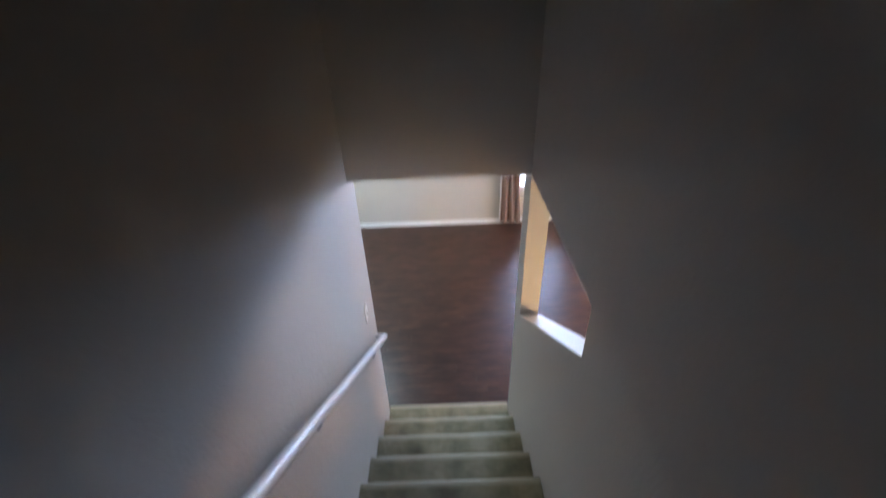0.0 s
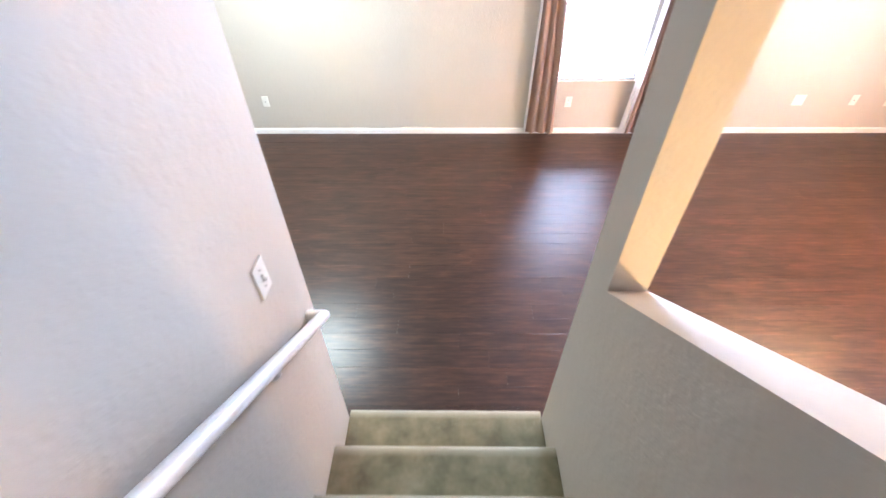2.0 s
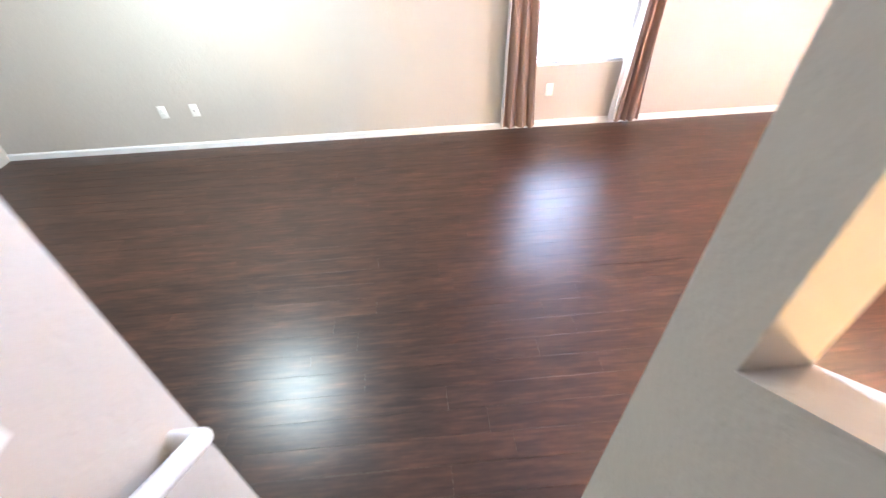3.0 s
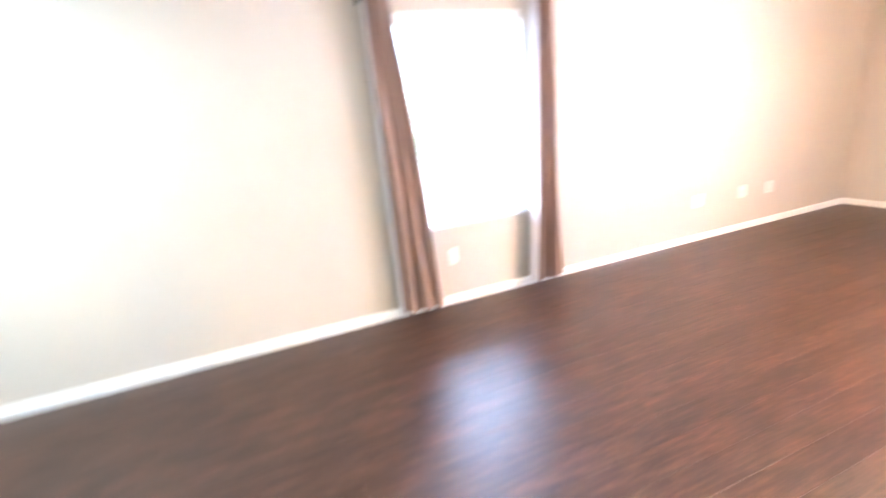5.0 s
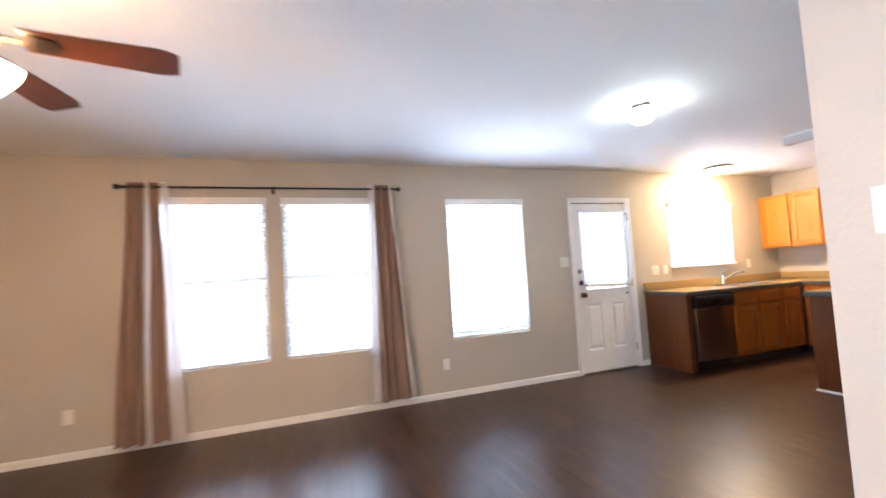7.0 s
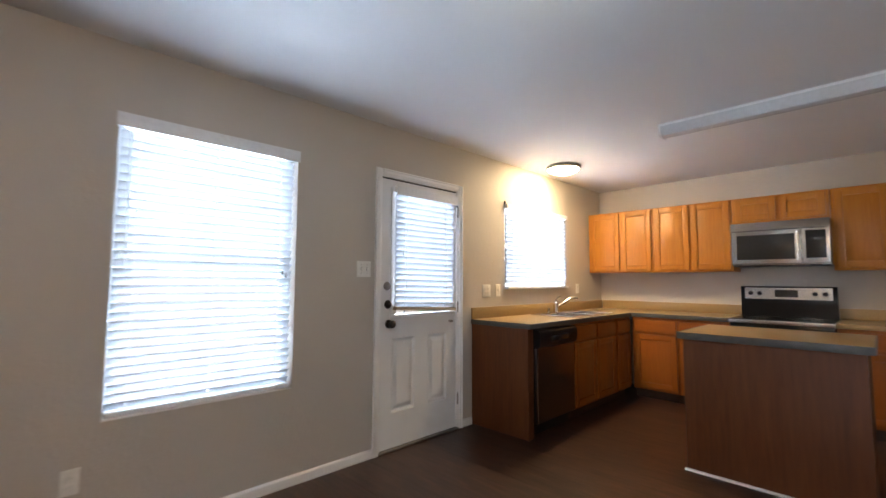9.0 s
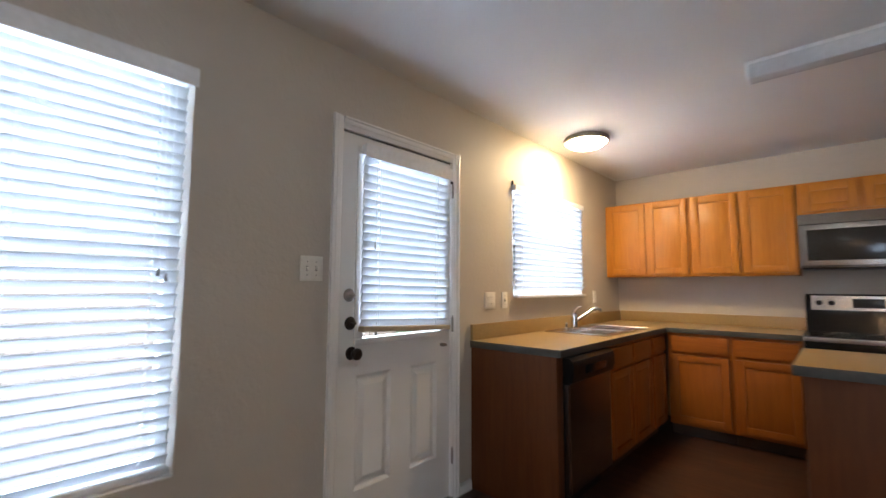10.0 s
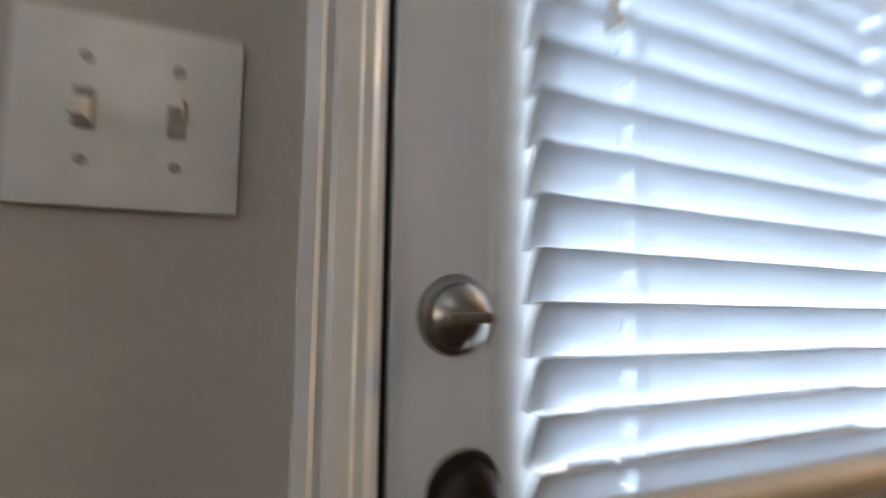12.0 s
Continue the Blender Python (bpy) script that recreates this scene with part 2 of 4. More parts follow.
def tube(bm, p0, p1, r0, r1=None, n=20, caps=True):
    p0, p1 = Vector(p0), Vector(p1)
    d = p1 - p0
    t = bmesh.new()
    bmesh.ops.create_cone(t, cap_ends=caps, segments=n, radius1=r0, radius2=r0 if r1 is None else r1, depth=d.length)
    merge(bm, t, Matrix.Translation((p0 + p1) / 2) @ d.to_track_quat("Z", "Y").to_matrix().to_4x4())
    return bm


def lathe(bm, profile, m=None, n=32):
    t = bmesh.new()
    rings = []
    for r, z in profile:
        if r < 1e-5:
            rings.append([t.verts.new((0, 0, z))])
        else:
            rings.append([t.verts.new((r * math.cos(2 * math.pi * i / n), r * math.sin(2 * math.pi * i / n), z)) for i in range(n)])
    for a, b in zip(rings, rings[1:]):
        for i in range(n):
            j = (i + 1) % n
            if len(a) == 1 and len(b) > 1:
                t.faces.new((a[0], b[j], b[i]))
            elif len(b) == 1 and len(a) > 1:
                t.faces.new((a[i], a[j], b[0]))
            elif len(a) > 1:
                t.faces.new((a[i], a[j], b[j], b[i]))
    bmesh.ops.recalc_face_normals(t, faces=t.faces)
    merge(bm, t, m)
    return bm


def sweep(bm, pts, r, n=14):
    for a, b in zip(pts, pts[1:]):
        tube(bm, a, b, r, n=n)
    for p in pts[1:-1]:
        t = bmesh.new()
        bmesh.ops.create_uvsphere(t, u_segments=n, v_segments=8, radius=r)
        merge(bm, t, Matrix.Translation(p))
    return bm


def prism(bm, poly, axis, lo, hi):
    """A prism over a polygon: axis x takes (y, z) points, y takes (x, z), z takes (x, y)."""
    def at(p, k):
        return {"x": (k, p[0], p[1]), "y": (p[0], k, p[1]), "z": (p[0], p[1], k)}[axis]
    t = bmesh.new()
    a = [t.verts.new(at(p, lo)) for p in poly]
    b = [t.verts.new(at(p, hi)) for p in poly]
    t.faces.new(a)
    t.faces.new(b[::-1])
    for i in range(len(poly)):
        j = (i + 1) % len(poly)
        t.faces.new((a[i], b[i], b[j], a[j]))
    bmesh.ops.recalc_face_normals(t, faces=t.faces)
    merge(bm, t)
    return bm


def mesh_of(name, bm, material, smooth=True):
    me = bpy.data.meshes.new(name)
    bm.to_mesh(me)
    bm.free()
    me.materials.append(material)
    if smooth:
        me.polygons.foreach_set("use_smooth", [True] * len(me.polygons))
        me.set_sharp_from_angle(angle=radians(35))
    return me


def part(name, bm, material, parent, label="", smooth=True):
    ob = new(name, mesh_of(name, bm, material, smooth))
    ob.parent = parent
    if label:
        tagged(ob, label)
    return ob


def solid(name, bm, material, label, category="", group="", kind="", smooth=True):
    return tagged(new(name, mesh_of(name, bm, material, smooth)), label, category, group, kind)


def thing(name, place, label, category, group="", rz=0, kind=""):
    ob = new(name)
    ob.empty_display_size = 0.1
    ob.matrix_world = pose(*place, 0, 0, rz)
    return tagged(ob, label, category, group, kind)


def B():
    return bmesh.new()


def slab_with_holes(u0, u1, v0, v1, d0, d1, holes, axis):
    """A wall or slab with rectangular openings through it. axis x: u is y, v is z, d is x; y: u is x; z: u is x, v is y, d is z."""
    us = sorted({u0, u1, *[h for q in holes for h in q[:2]]})
    vs = sorted({v0, v1, *[h for q in holes for h in q[2:]]})

    def full(i, j):
        if not (0 <= i < len(us) - 1 and 0 <= j < len(vs) - 1):
            return False
        u, v = (us[i] + us[i + 1]) / 2, (vs[j] + vs[j + 1]) / 2
        return not any(q[0] < u < q[1] and q[2] < v < q[3] for q in holes)

    def at(u, v, d):
        return {"x": (d, u, v), "y": (u, d, v), "z": (u, v, d)}[axis]
    t = bmesh.new()

    def quad(*ps):
        t.faces.new([t.verts.new(at(*p)) for p in ps])
    for i in range(len(us) - 1):
        for j in range(len(vs) - 1):
            if not full(i, j):
                continue
            a, b, c, e = us[i], us[i + 1], vs[j], vs[j + 1]
            quad((a, c, d0), (b, c, d0), (b, e, d0), (a, e, d0))
            quad((a, c, d1), (a, e, d1), (b, e, d1), (b, c, d1))
            if not full(i - 1, j):
                quad((a, c, d0), (a, e, d0), (a, e, d1), (a, c, d1))
            if not full(i + 1, j):
                quad((b, c, d0), (b, c, d1), (b, e, d1), (b, e, d0))
            if not full(i, j - 1):
                quad((a, c, d0), (a, c, d1), (b, c, d1), (b, c, d0))
            if not full(i, j + 1):
                quad((a, e, d0), (b, e, d0), (b, e, d1), (a, e, d1))
    bmesh.ops.remove_doubles(t, verts=t.verts, dist=1e-5)
    bmesh.ops.recalc_face_normals(t, faces=t.faces)
    return t


# ---- the plan ----
XB, YA, YC, XW, HC = 6.435, 3.445, -6.42, -3.3, 2.446   # right wall, far wall, kitchen wall, left wall, ceiling
RISE, RUN, SW = 0.185, 0.263, 1.0                        # stair riser, run and width
SY = 0.078                                               # where the lowest nosing stands
YE, YH, ZH = SY - 0.045, SY - 0.205, 2.352                       # stair wall ends, header face and its underside
ZT = 5.2                                                 # stairwell ceiling
BX, BY = 2.87, -0.96                                     # corner of the wall stub by the kitchen
T = 0.12

win_b1, win_b2, win_c, win_k = (0.56, 1.47, 0.58, 2.09), (-0.49, 0.42, 0.58, 2.09), (-2.166, -1.232, 0.585, 2.08), (-5.49, -4.345, 1.20, 2.03)
door_hole = (-3.665, -2.825, 0.0, 2.045)
win_a = (1.50, 2.45, 0.58, 1.97)

for hole, power, wide in ((win_b1, 15, 1.5), (win_b2, 15, 1.5), (win_c, 58, 2.1), (win_k, 86, 1.5)):
    window_light(XB + 0.75, (hole[0] + hole[1]) / 2, (hole[2] + hole[3]) / 2 + 0.3, (hole[1] - hole[0]) * wide, (hole[3] - hole[2]) * 1.4, (-1, 0), power * (hole[1] - hole[0]) * (hole[3] - hole[2]))
window_light(XB + 0.8, -3.24, 1.7, 1.3, 1.9, (-1, 0), 56)
window_light((win_a[0] + win_a[1]) / 2, YA + 0.75, 1.6, 1.4, 2.1, (0, -1), 66)

solid("wall_east", slab_with_holes(YC - T, YA + T, 0, HC, XB, XB + 0.15, [win_b1, win_b2, win_c, win_k, door_hole], "x"), M_WALL,
      "greige textured outer wall with windows and back door", "wall", kind="structure", smooth=False)
solid("wall_north", slab_with_holes(XW - T, XB, 0, HC, YA, YA + 0.15, [win_a], "y"), M_WALL,
      "greige textured living room wall with one window", "wall", kind="structure", smooth=False)
solid("wall_south", box(B(), (-T - 0.6, YC - T, 0), (XB, YC, HC)), M_WALL, "greige kitchen back wall behind the cabinets", "wall", kind="structure", smooth=False)
solid("wall_west", box(B(), (XW - T, -1.6, 0), (XW, YA, HC)), M_WALL, "plain greige wall closing the living room", "wall", kind="structure", smooth=False)
solid("wall_hall", box(B(), (XW - T, -1.72, 0), (-T, -1.6, HC)), M_WALL, "plain greige wall beside the staircase", "wall", kind="structure", smooth=False)
stub = B()
prism(stub, [(2.0, BY), (BX, BY), (BX, YC), (BX - T, YC), (BX - T, BY - T), (2.0, BY - T)], "z", 0, HC)
solid("wall_kitchen_corner", stub, M_WALL, "greige wall corner with a switch plate beside the kitchen", "wall", kind="structure", smooth=False)

# stair walls: plain on one side, an opening above a sloping half wall on the other
solid("wall_stair_left", box(B(), (-T, -6.0, 0), (0, YE, HC)), M_WALL, "greige textured stair wall carrying the handrail", "wall", kind="structure", smooth=False)
solid("wall_stair_upper", box(B(), (-T, -6.0, HC), (0, YE, ZT)), M_WALL, "greige textured upper stairwell wall", "wall", kind="structure", smooth=False)
CAP0, CAP1, CY0, CY1 = 1.345, 2.107, SY - 0.208, SY - 1.271
half = prism(B(), [(-6.0, 0), (YE, 0), (YE, ZT), (CY0, ZT), (CY0, CAP0 - 0.004), (CY1, CAP1 - 0.004), (CY1, ZT), (-6.0, ZT)], "x", SW, SW + T)
solid("wall_stair_right", half, M_WALL, "greige stair wall with an opening above a sloping half wall", "wall", kind="structure", smooth=False)
lintel = prism(B(), [(CY1, ZH - 0.005), (CY0, ZH - 0.005), (CY0, ZT), (CY1, ZT)], "x", SW, SW + T)
solid("wall_stair_lintel", lintel, M_WALL, "greige wall above the stair opening", "wall", kind="structure", smooth=False)
cap = B()
prism(cap, [(CY1, CAP1 - 0.004), (CY0, CAP0 - 0.004), (CY0, CAP0 + 0.004), (CY1, CAP1 + 0.004)], "x", SW - 0.004, SW + T + 0.004)
solid("half_wall_cap", cap, M_WALL, "painted sloping cap on the stair half wall", "wall cap", kind="structure", smooth=False)
solid("wall_stair_header", box(B(), (0, YE, ZH), (SW, YH, ZT)), M_WALL, "greige header wall above the foot of the stairs", "wall", kind="structure", smooth=False)
solid("wall_stair_top", box(B(), (0, -6.0, 2.775), (SW, -5.88, ZT)), M_WALL, "greige wall at the head of the stairs", "wall", kind="structure", smooth=False)
solid("floor_upper", box(B(), (0, -5.88, 2.55), (SW, SY - 3.69, 2.775)), M_CARPET, "carpeted landing at the head of the stairs", "floor", kind="structure", smooth=False)
solid("ceiling_stairwell", box(B(), (-T, -6.0, ZT), (SW + T, YE, ZT + 0.1)), M_CEIL, "white textured stairwell ceiling", "ceiling", kind="structure", smooth=False)
solid("ceiling", slab_with_holes(XW - T, XB + 0.15, YC - T, YA + 0.15, HC, HC + 0.1, [(-T, SW + T, -6.0, YE)], "z"), M_CEIL,
      "white textured ceiling of living room and kitchen", "ceiling", kind="structure", smooth=False)
solid("subfloor", box(B(), (XW - T, YC - T, -0.14), (XB + 0.15, YA + 0.15, -0.012)), M_TOE, "dark subfloor under the laminate planks", "floor", kind="structure", smooth=False)
solid("ground", box(B(), (-400, -400, -0.4), (400, 400, -0.18)), M_GRASS, "mown green lawn around the house", "ground", kind="structure", smooth=False)
solid("patio", box(B(), (XB + 0.16, -9, -0.3), (XB + 6.4, 8.5, -0.15)), M_CONC, "pale concrete patio outside the back door", "patio", kind="structure", smooth=False)
solid("path", box(B(), (-4, YA + 0.16, -0.3), (XB + 0.15, YA + 14.0, -0.15)), M_CONC, "pale concrete path outside the living room", "path", kind="structure", smooth=False)


def baseboard(a, b, h=0.062, t=0.014):
    """A skirting run on the left side of the line from a to b."""
    a, b = Vector(a), Vector(b)
    d = b - a
    bm = B()
    prism(bm, [(0, 0), (t, 0), (t, h - 0.012), (t * 0.4, h), (0, h)], "x", 0, d.length)
    ob = solid("baseboard", bm, M_TRIM, "white painted baseboard along the wall", "baseboard", kind="structure", smooth=False)
    ob.matrix_world = pose(a.x, a.y, 0, 0, 0, math.degrees(math.atan2(d.y, d.x)))
    return ob


baseboard((XB, YA), (XW, YA))
baseboard((XB, -2.777), (XB, YA - 0.015))
baseboard((XB, -3.838), (XB, -3.712))
baseboard((2.0, BY), (BX, BY))
baseboard((BX, BY + 0.014), (BX, YC))


# ---- stairs ----
stairs = thing("staircase", (0, SY, 0), "olive-beige carpeted straight staircase between walls", "stairs", kind="structure")
prof = [(0.30, -RISE + 0.004), (0.018, -RISE + 0.004), (0.018, -0.061)]
for a in range(-90, 91, 20):
    prof.append((-0.030 * math.cos(radians(a)) + 0.018, -0.030 + 0.030 * math.sin(radians(a))))
prof.append((0.30, 0.0))
step_bm = B()
prism(step_bm, [(-y, z) for y, z in prof], "x", 0.003, SW - 0.003)
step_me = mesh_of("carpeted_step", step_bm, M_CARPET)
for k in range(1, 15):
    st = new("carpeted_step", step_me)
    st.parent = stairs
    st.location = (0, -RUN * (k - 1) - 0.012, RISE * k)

# handrail on the stair wall
rail = thing("handrail", (0, SY - 0.113, 1.105), "white painted wooden handrail bracketed to the stair wall", "handrail")
bm = B()
RY, RZ = -2.62, 2.62 * 0.699
sweep(bm, [(0.0, 0.0, 0.0), (0.062, 0.0, 0.0), (0.062, RY, RZ)], 0.021, 16)
part("rail", bm, M_TRIM, rail)
for f in (0.14, 0.5, 0.86):
    bm = B()
    y, z = RY * f, RZ * f
    tube(bm, (0.0, y, z - 0.07), (0.008, y, z - 0.07), 0.026, n=20)
    sweep(bm, [(0.004, y, z - 0.07), (0.045, y, z - 0.07), (0.062, y, z - 0.045), (0.062, y, z - 0.018)], 0.006, 10)
    part("bracket", bm, M_TRIM, rail)


# ---- wall plates ----
def wall_plate(place, rz, kind, label, name="outlet_plate", gangs=1):
    """Local -y faces the room; the base is the plate's middle."""
    w = 0.07 + 0.046 * (gangs - 1)
    th = thing(name, place, label, "switch" if kind in ("toggle", "rocker") else "outlet", "wall plates", rz)
    bm = B()
    box(bm, (-w / 2, -0.007, -0.057), (w / 2, 0, 0.057), 0.004, 2)
    part("plate", bm, M_PLATE, th)
    for g in range(gangs):
        x = (g - (gangs - 1) / 2) * 0.046
        bm = B()
        if kind == "toggle":
            box(bm, (x - 0.005, -0.0085, -0.012), (x + 0.005, -0.005, 0.012), 0.001)
            part("switch_slot", bm, M_SLOT, th)
            bm = B()
            prism(bm, [(-0.006, -0.008), (-0.006, 0.008), (-0.019, 0.010 if g else -0.001), (-0.019, 0.004 if g else -0.007)], "x", x - 0.0035, x + 0.0035)
            part("toggle", bm, M_PLATE, th)
            for z in (-0.03, 0.03):
                bm = B()
                tube(bm, (x, -0.006, z), (x, -0.0082, z), 0.0032, n=12)
                part("screw", bm, M_SLOT, th)
        elif kind == "rocker":
            box(bm, (x - 0.016, -0.011, -0.033), (x + 0.016, -0.005, 0.033), 0.003)
            part("rocker", bm, M_PLATE, th)
        elif kind == "outlet":
            for z in (-0.02, 0.02):
                bm = B()
                box(bm, (x - 0.017, -0.009, z - 0.014), (x + 0.017, -0.005, z + 0.014), 0.006, 3)
                f = part("socket", bm, M_PLATE, th)
                for dx in (-0.006, 0.006):
                    bm = B()
                    box(bm, (x + dx - 0.001, -0.0095, z - 0.004), (x + dx + 0.001, -0.008, z + 0.004))
                    part("slot", bm, M_SLOT, f)
        else:
            tube(bm, (x, -0.006, 0), (x, -0.014, 0), 0.006, n=16)
            part("cable_jack", bm, M_NICKEL, th)
    return th


PL = "ivory duplex outlet plate low on the wall"
wall_plate((0, -0.211, 1.488), 90, "toggle", "ivory switch plate on the stair wall above the handrail", "switch_plate")
wall_plate((-1.734, YA, 0.370), 0, "outlet", PL)
wall_plate((-1.453, YA, 0.372), 0, "jack", "ivory cable jack plate low on the wall", "jack_plate")
wall_plate((1.797, YA, 0.362), 0, "outlet", "ivory duplex outlet plate below the window")
wall_plate((4.23, YA, 0.376), 0, "outlet", "ivory double outlet plate low on the wall", gangs=2)
wall_plate((4.81, YA, 0.376), 0, "jack", "ivory cable jack plate low on the wall", "jack_plate")
wall_plate((5.19, YA, 0.366), 0, "outlet", PL)
wall_plate((XB, 2.061, 0.335), -90, "outlet", PL)
wall_plate((XB, -1.131, 0.345), -90, "outlet", PL)
wall_plate((XB, -2.681, 1.339), -90, "toggle", "ivory double toggle switch plate beside the back door", "switch_plate", 2)
wall_plate((XB, -4.05, 1.168), -90, "outlet", "ivory double outlet plate over the counter", gangs=2)
wall_plate((XB, -4.224, 1.168), -90, "toggle", "ivory switch plate over the counter", "switch_plate")
wall_plate((XB, -5.775, 1.173), -90, "outlet", "ivory outlet plate by the kitchen window")
wall_plate((2.705, BY, 1.372), 180, "rocker", "ivory double switch plate on the wall corner", "switch_plate", 2)

sensor = thing("motion_sensor", (XB - 0.045, YA - 0.045, 2.07), "small white motion sensor in the room corner", "sensor", rz=-45)
bm = B()
box(bm, (-0.03, -0.03, 0), (0.03, 0.03, 0.09), 0.008)
part("case", bm, M_PLATE, sensor)
bm = B()
box(bm, (-0.02, -0.034, 0.01), (0.02, -0.028, 0.045), 0.004)
part("lens", bm, M_VINYL, sensor)


# ---- windows and blinds ----
def window(n, hole, axis, at_wall):
    """Vinyl single-hung window in the outer half of the wall opening."""
    u0, u1, v0, v1 = hole
    rot = -90 if axis == "x" else 0
    base = (at_wall, u1, v0) if axis == "x" else (u0, at_wall, v0)
    w, h = u1 - u0, v1 - v0
    th = thing("window_%d" % n, base, "white vinyl single-hung window in a plain drywall opening", "window", "windows", rot, "structure")
    y0, y1, f = 0.085, 0.145, 0.045
    for nm, a, b in (("frame_top", (0, h - f), (w, h)), ("frame_bottom", (0, 0), (w, f)), ("frame_side", (0, f), (f, h - f)), ("frame_side", (w - f, f), (w, h - f)),
                     ("meeting_rail", (f, h / 2 - 0.015), (w - f, h / 2 + 0.015))):
        bm = B()
        box(bm, (a[0] + 0.001, y0, a[1] + 0.001), (b[0] - 0.001, y1, b[1] - 0.001), 0.004)
        part(nm, bm, M_VINYL, th)
    for a, b in ((f, h / 2 - 0.015), (h / 2 + 0.015, h - f)):
        bm = B()
        box(bm, (f - 0.004, 0.118, a - 0.004), (w - f + 0.004, 0.122, b + 0.004))
        p = part("pane", bm, M_GLASS, th, "clear glass pane", False)
        p.visible_shadow = False
    bm = B()
    box(bm, (0.001, 0.002, 0.0), (w - 0.001, 0.085, 0.006), 0.002)
    part("window_sill", bm, M_TRIM, th, "white painted sill")
    return th


SLAT_W, PITCH = 0.050, 0.0435


def blind(place, rz, w, drop, label, tilt=38, sag=0.0, valance=True, rail_mat=None, wand=True, rail_h=0.022, proud=0.0, rear=0.028):
    """A slatted blind; the base is the top left of its headrail as seen from the room, which lies towards local -y."""
    th = thing("window_blind", place, label, "blind", "blinds", rz)
    bm = B()
    box(bm, (0, -0.022, -0.045), (w, rear, 0), 0.003)
    part("headrail", bm, M_VINYL, th)
    if valance:
        bm = B()
        prism(bm, [(y - proud, z + 0.5 * proud) for y, z in ((-0.024, 0), (-0.034, 0.0), (-0.036, -0.02), (-0.031, -0.05), (-0.034, -0.07), (-0.024, -0.07))], "x", -0.004 - proud * 0.6, w + 0.004 + proud * 0.6)
        part("valance", bm, M_VINYL, th)
    n = int((drop - 0.075) / PITCH)
    sm = B()
    c, s = math.cos(radians(tilt)), math.sin(radians(tilt))
    arc = []
    for i in range(7):
        q = (i / 6 - 0.5)
        arc.append((q * SLAT_W, 0.0035 * (1 - 4 * q * q)))
    up = [(y * c + z * s, -y * s + z * c) for y, z in arc]
    low = [(y * c + (z - 0.0026) * s, -y * s + (z - 0.0026) * c) for y, z in arc]
    cords = (0.108, w - 0.108) if w < 0.8 else (0.09, w / 2, w - 0.09)
    xs = sorted({0.006, w - 0.006, *[q + e for q in cords for e in (-0.0035, 0.0035)]})
    for k in range(len(xs) - 1):
        slot = any(abs((xs[k] + xs[k + 1]) / 2 - q) < 0.003 for q in cords)
        for i in range(6):
            if slot and i in (2, 3):
                continue
            for line, flip in ((up, 1), (low, -1)):
                q = [(xs[k], *line[i]), (xs[k + 1], *line[i]), (xs[k + 1], *line[i + 1]), (xs[k], *line[i + 1])]
                sm.faces.new([sm.verts.new(p) for p in q[::flip]])
    for i in (0, 6):
        sm.faces.new([sm.verts.new(p) for p in ((xs[0], *up[i]), (xs[-1], *up[i]), (xs[-1], *low[i]), (xs[0], *low[i]))])
    for x in (xs[0], xs[-1]):
        sm.faces.new([sm.verts.new((x, *p)) for p in up + low[::-1]])
    bmesh.ops.remove_doubles(sm, verts=sm.verts, dist=1e-6)
    me = mesh_of("slat", sm, M_SLAT)
    for k in range(n):
        z = -0.066 - PITCH * (k + 0.4)
        o = new("slat", me)
        o.parent = th
        f = sag * (k / n) ** 3
        o.location = (0, 0, z)
        o.rotation_euler = (0, f / w if sag else random.uniform(-0.0012, 0.0012), 0)
    zb = -drop
    bm = B()
    box(bm, (0.004, -0.028, 0.022 - rail_h), (w - 0.004, 0.026, 0.022), 0.006, 3)
    r = part("bottom_rail", bm, rail_mat or M_VINYL, th)
    r.location = (0, 0, zb)
    if sag:
        r.rotation_euler = (0, sag / w, 0)
    for x in cords:
        bm = B()
        for y in (-0.017, 0.017):
            box(bm, (x - 0.0012, y - 0.0006, zb + 0.01), (x + 0.0012, y + 0.0006, -0.045))
        part("ladder_cord", bm, M_VINYL, th, smooth=False)
    if wand:
        bm = B()
        tube(bm, (0.045, -0.040, -0.05), (0.050, -0.041, -drop * 0.5), 0.0035, n=8)
        tube(bm, (0.050, -0.041, -drop * 0.5), (0.050, -0.041, -drop * 0.5 - 0.035), 0.006, 0.004, n=8)
        part("tilt_wand", bm, M_VINYL, th)
    return th


wx = [(win_b1, 1), (win_b2, 2), (win_c, 3), (win_k, 4)]
for hole, n in wx:
    window(n, hole, "x", XB)
window(5, win_a, "y", YA)
BL = "white slatted blind lowered over the bright window"
for hole, n in wx[:3]:
    bl = blind((XB + 0.042, hole[1] - 0.006, hole[3] - 0.004), -90, hole[1] - hole[0] - 0.012, hole[3] - hole[2] - 0.014, BL, 3 if n < 3 else 46, proud=0.020)
    if n == 3:
        for dx, dz in ((0.845, -0.755), (0.868, -0.772)):
            bm = B()
            tube(bm, (dx, -0.041, -0.05), (dx, -0.043, dz), 0.0009, n=6)
            part("lift_cord", bm, M_VINYL, bl)
            bm = B()
            lathe(bm, [(0.0, 0.0), (0.0035, -0.001), (0.005, -0.012), (0.0085, -0.030), (0.0, -0.032)], pose(dx, -0.043, dz), 16)
            part("cord_tassel", bm, M_TASSEL, bl, "grey plastic cord tassel")
blind((XB - 0.016, win_k[1] + 0.009, win_k[3] - 0.002), -90, win_k[1] - win_k[0] + 0.018, win_k[3] - win_k[2] + 0.018, "white slatted blind lowered over the kitchen window", 60, valance=False, wand=False, rear=0.014)
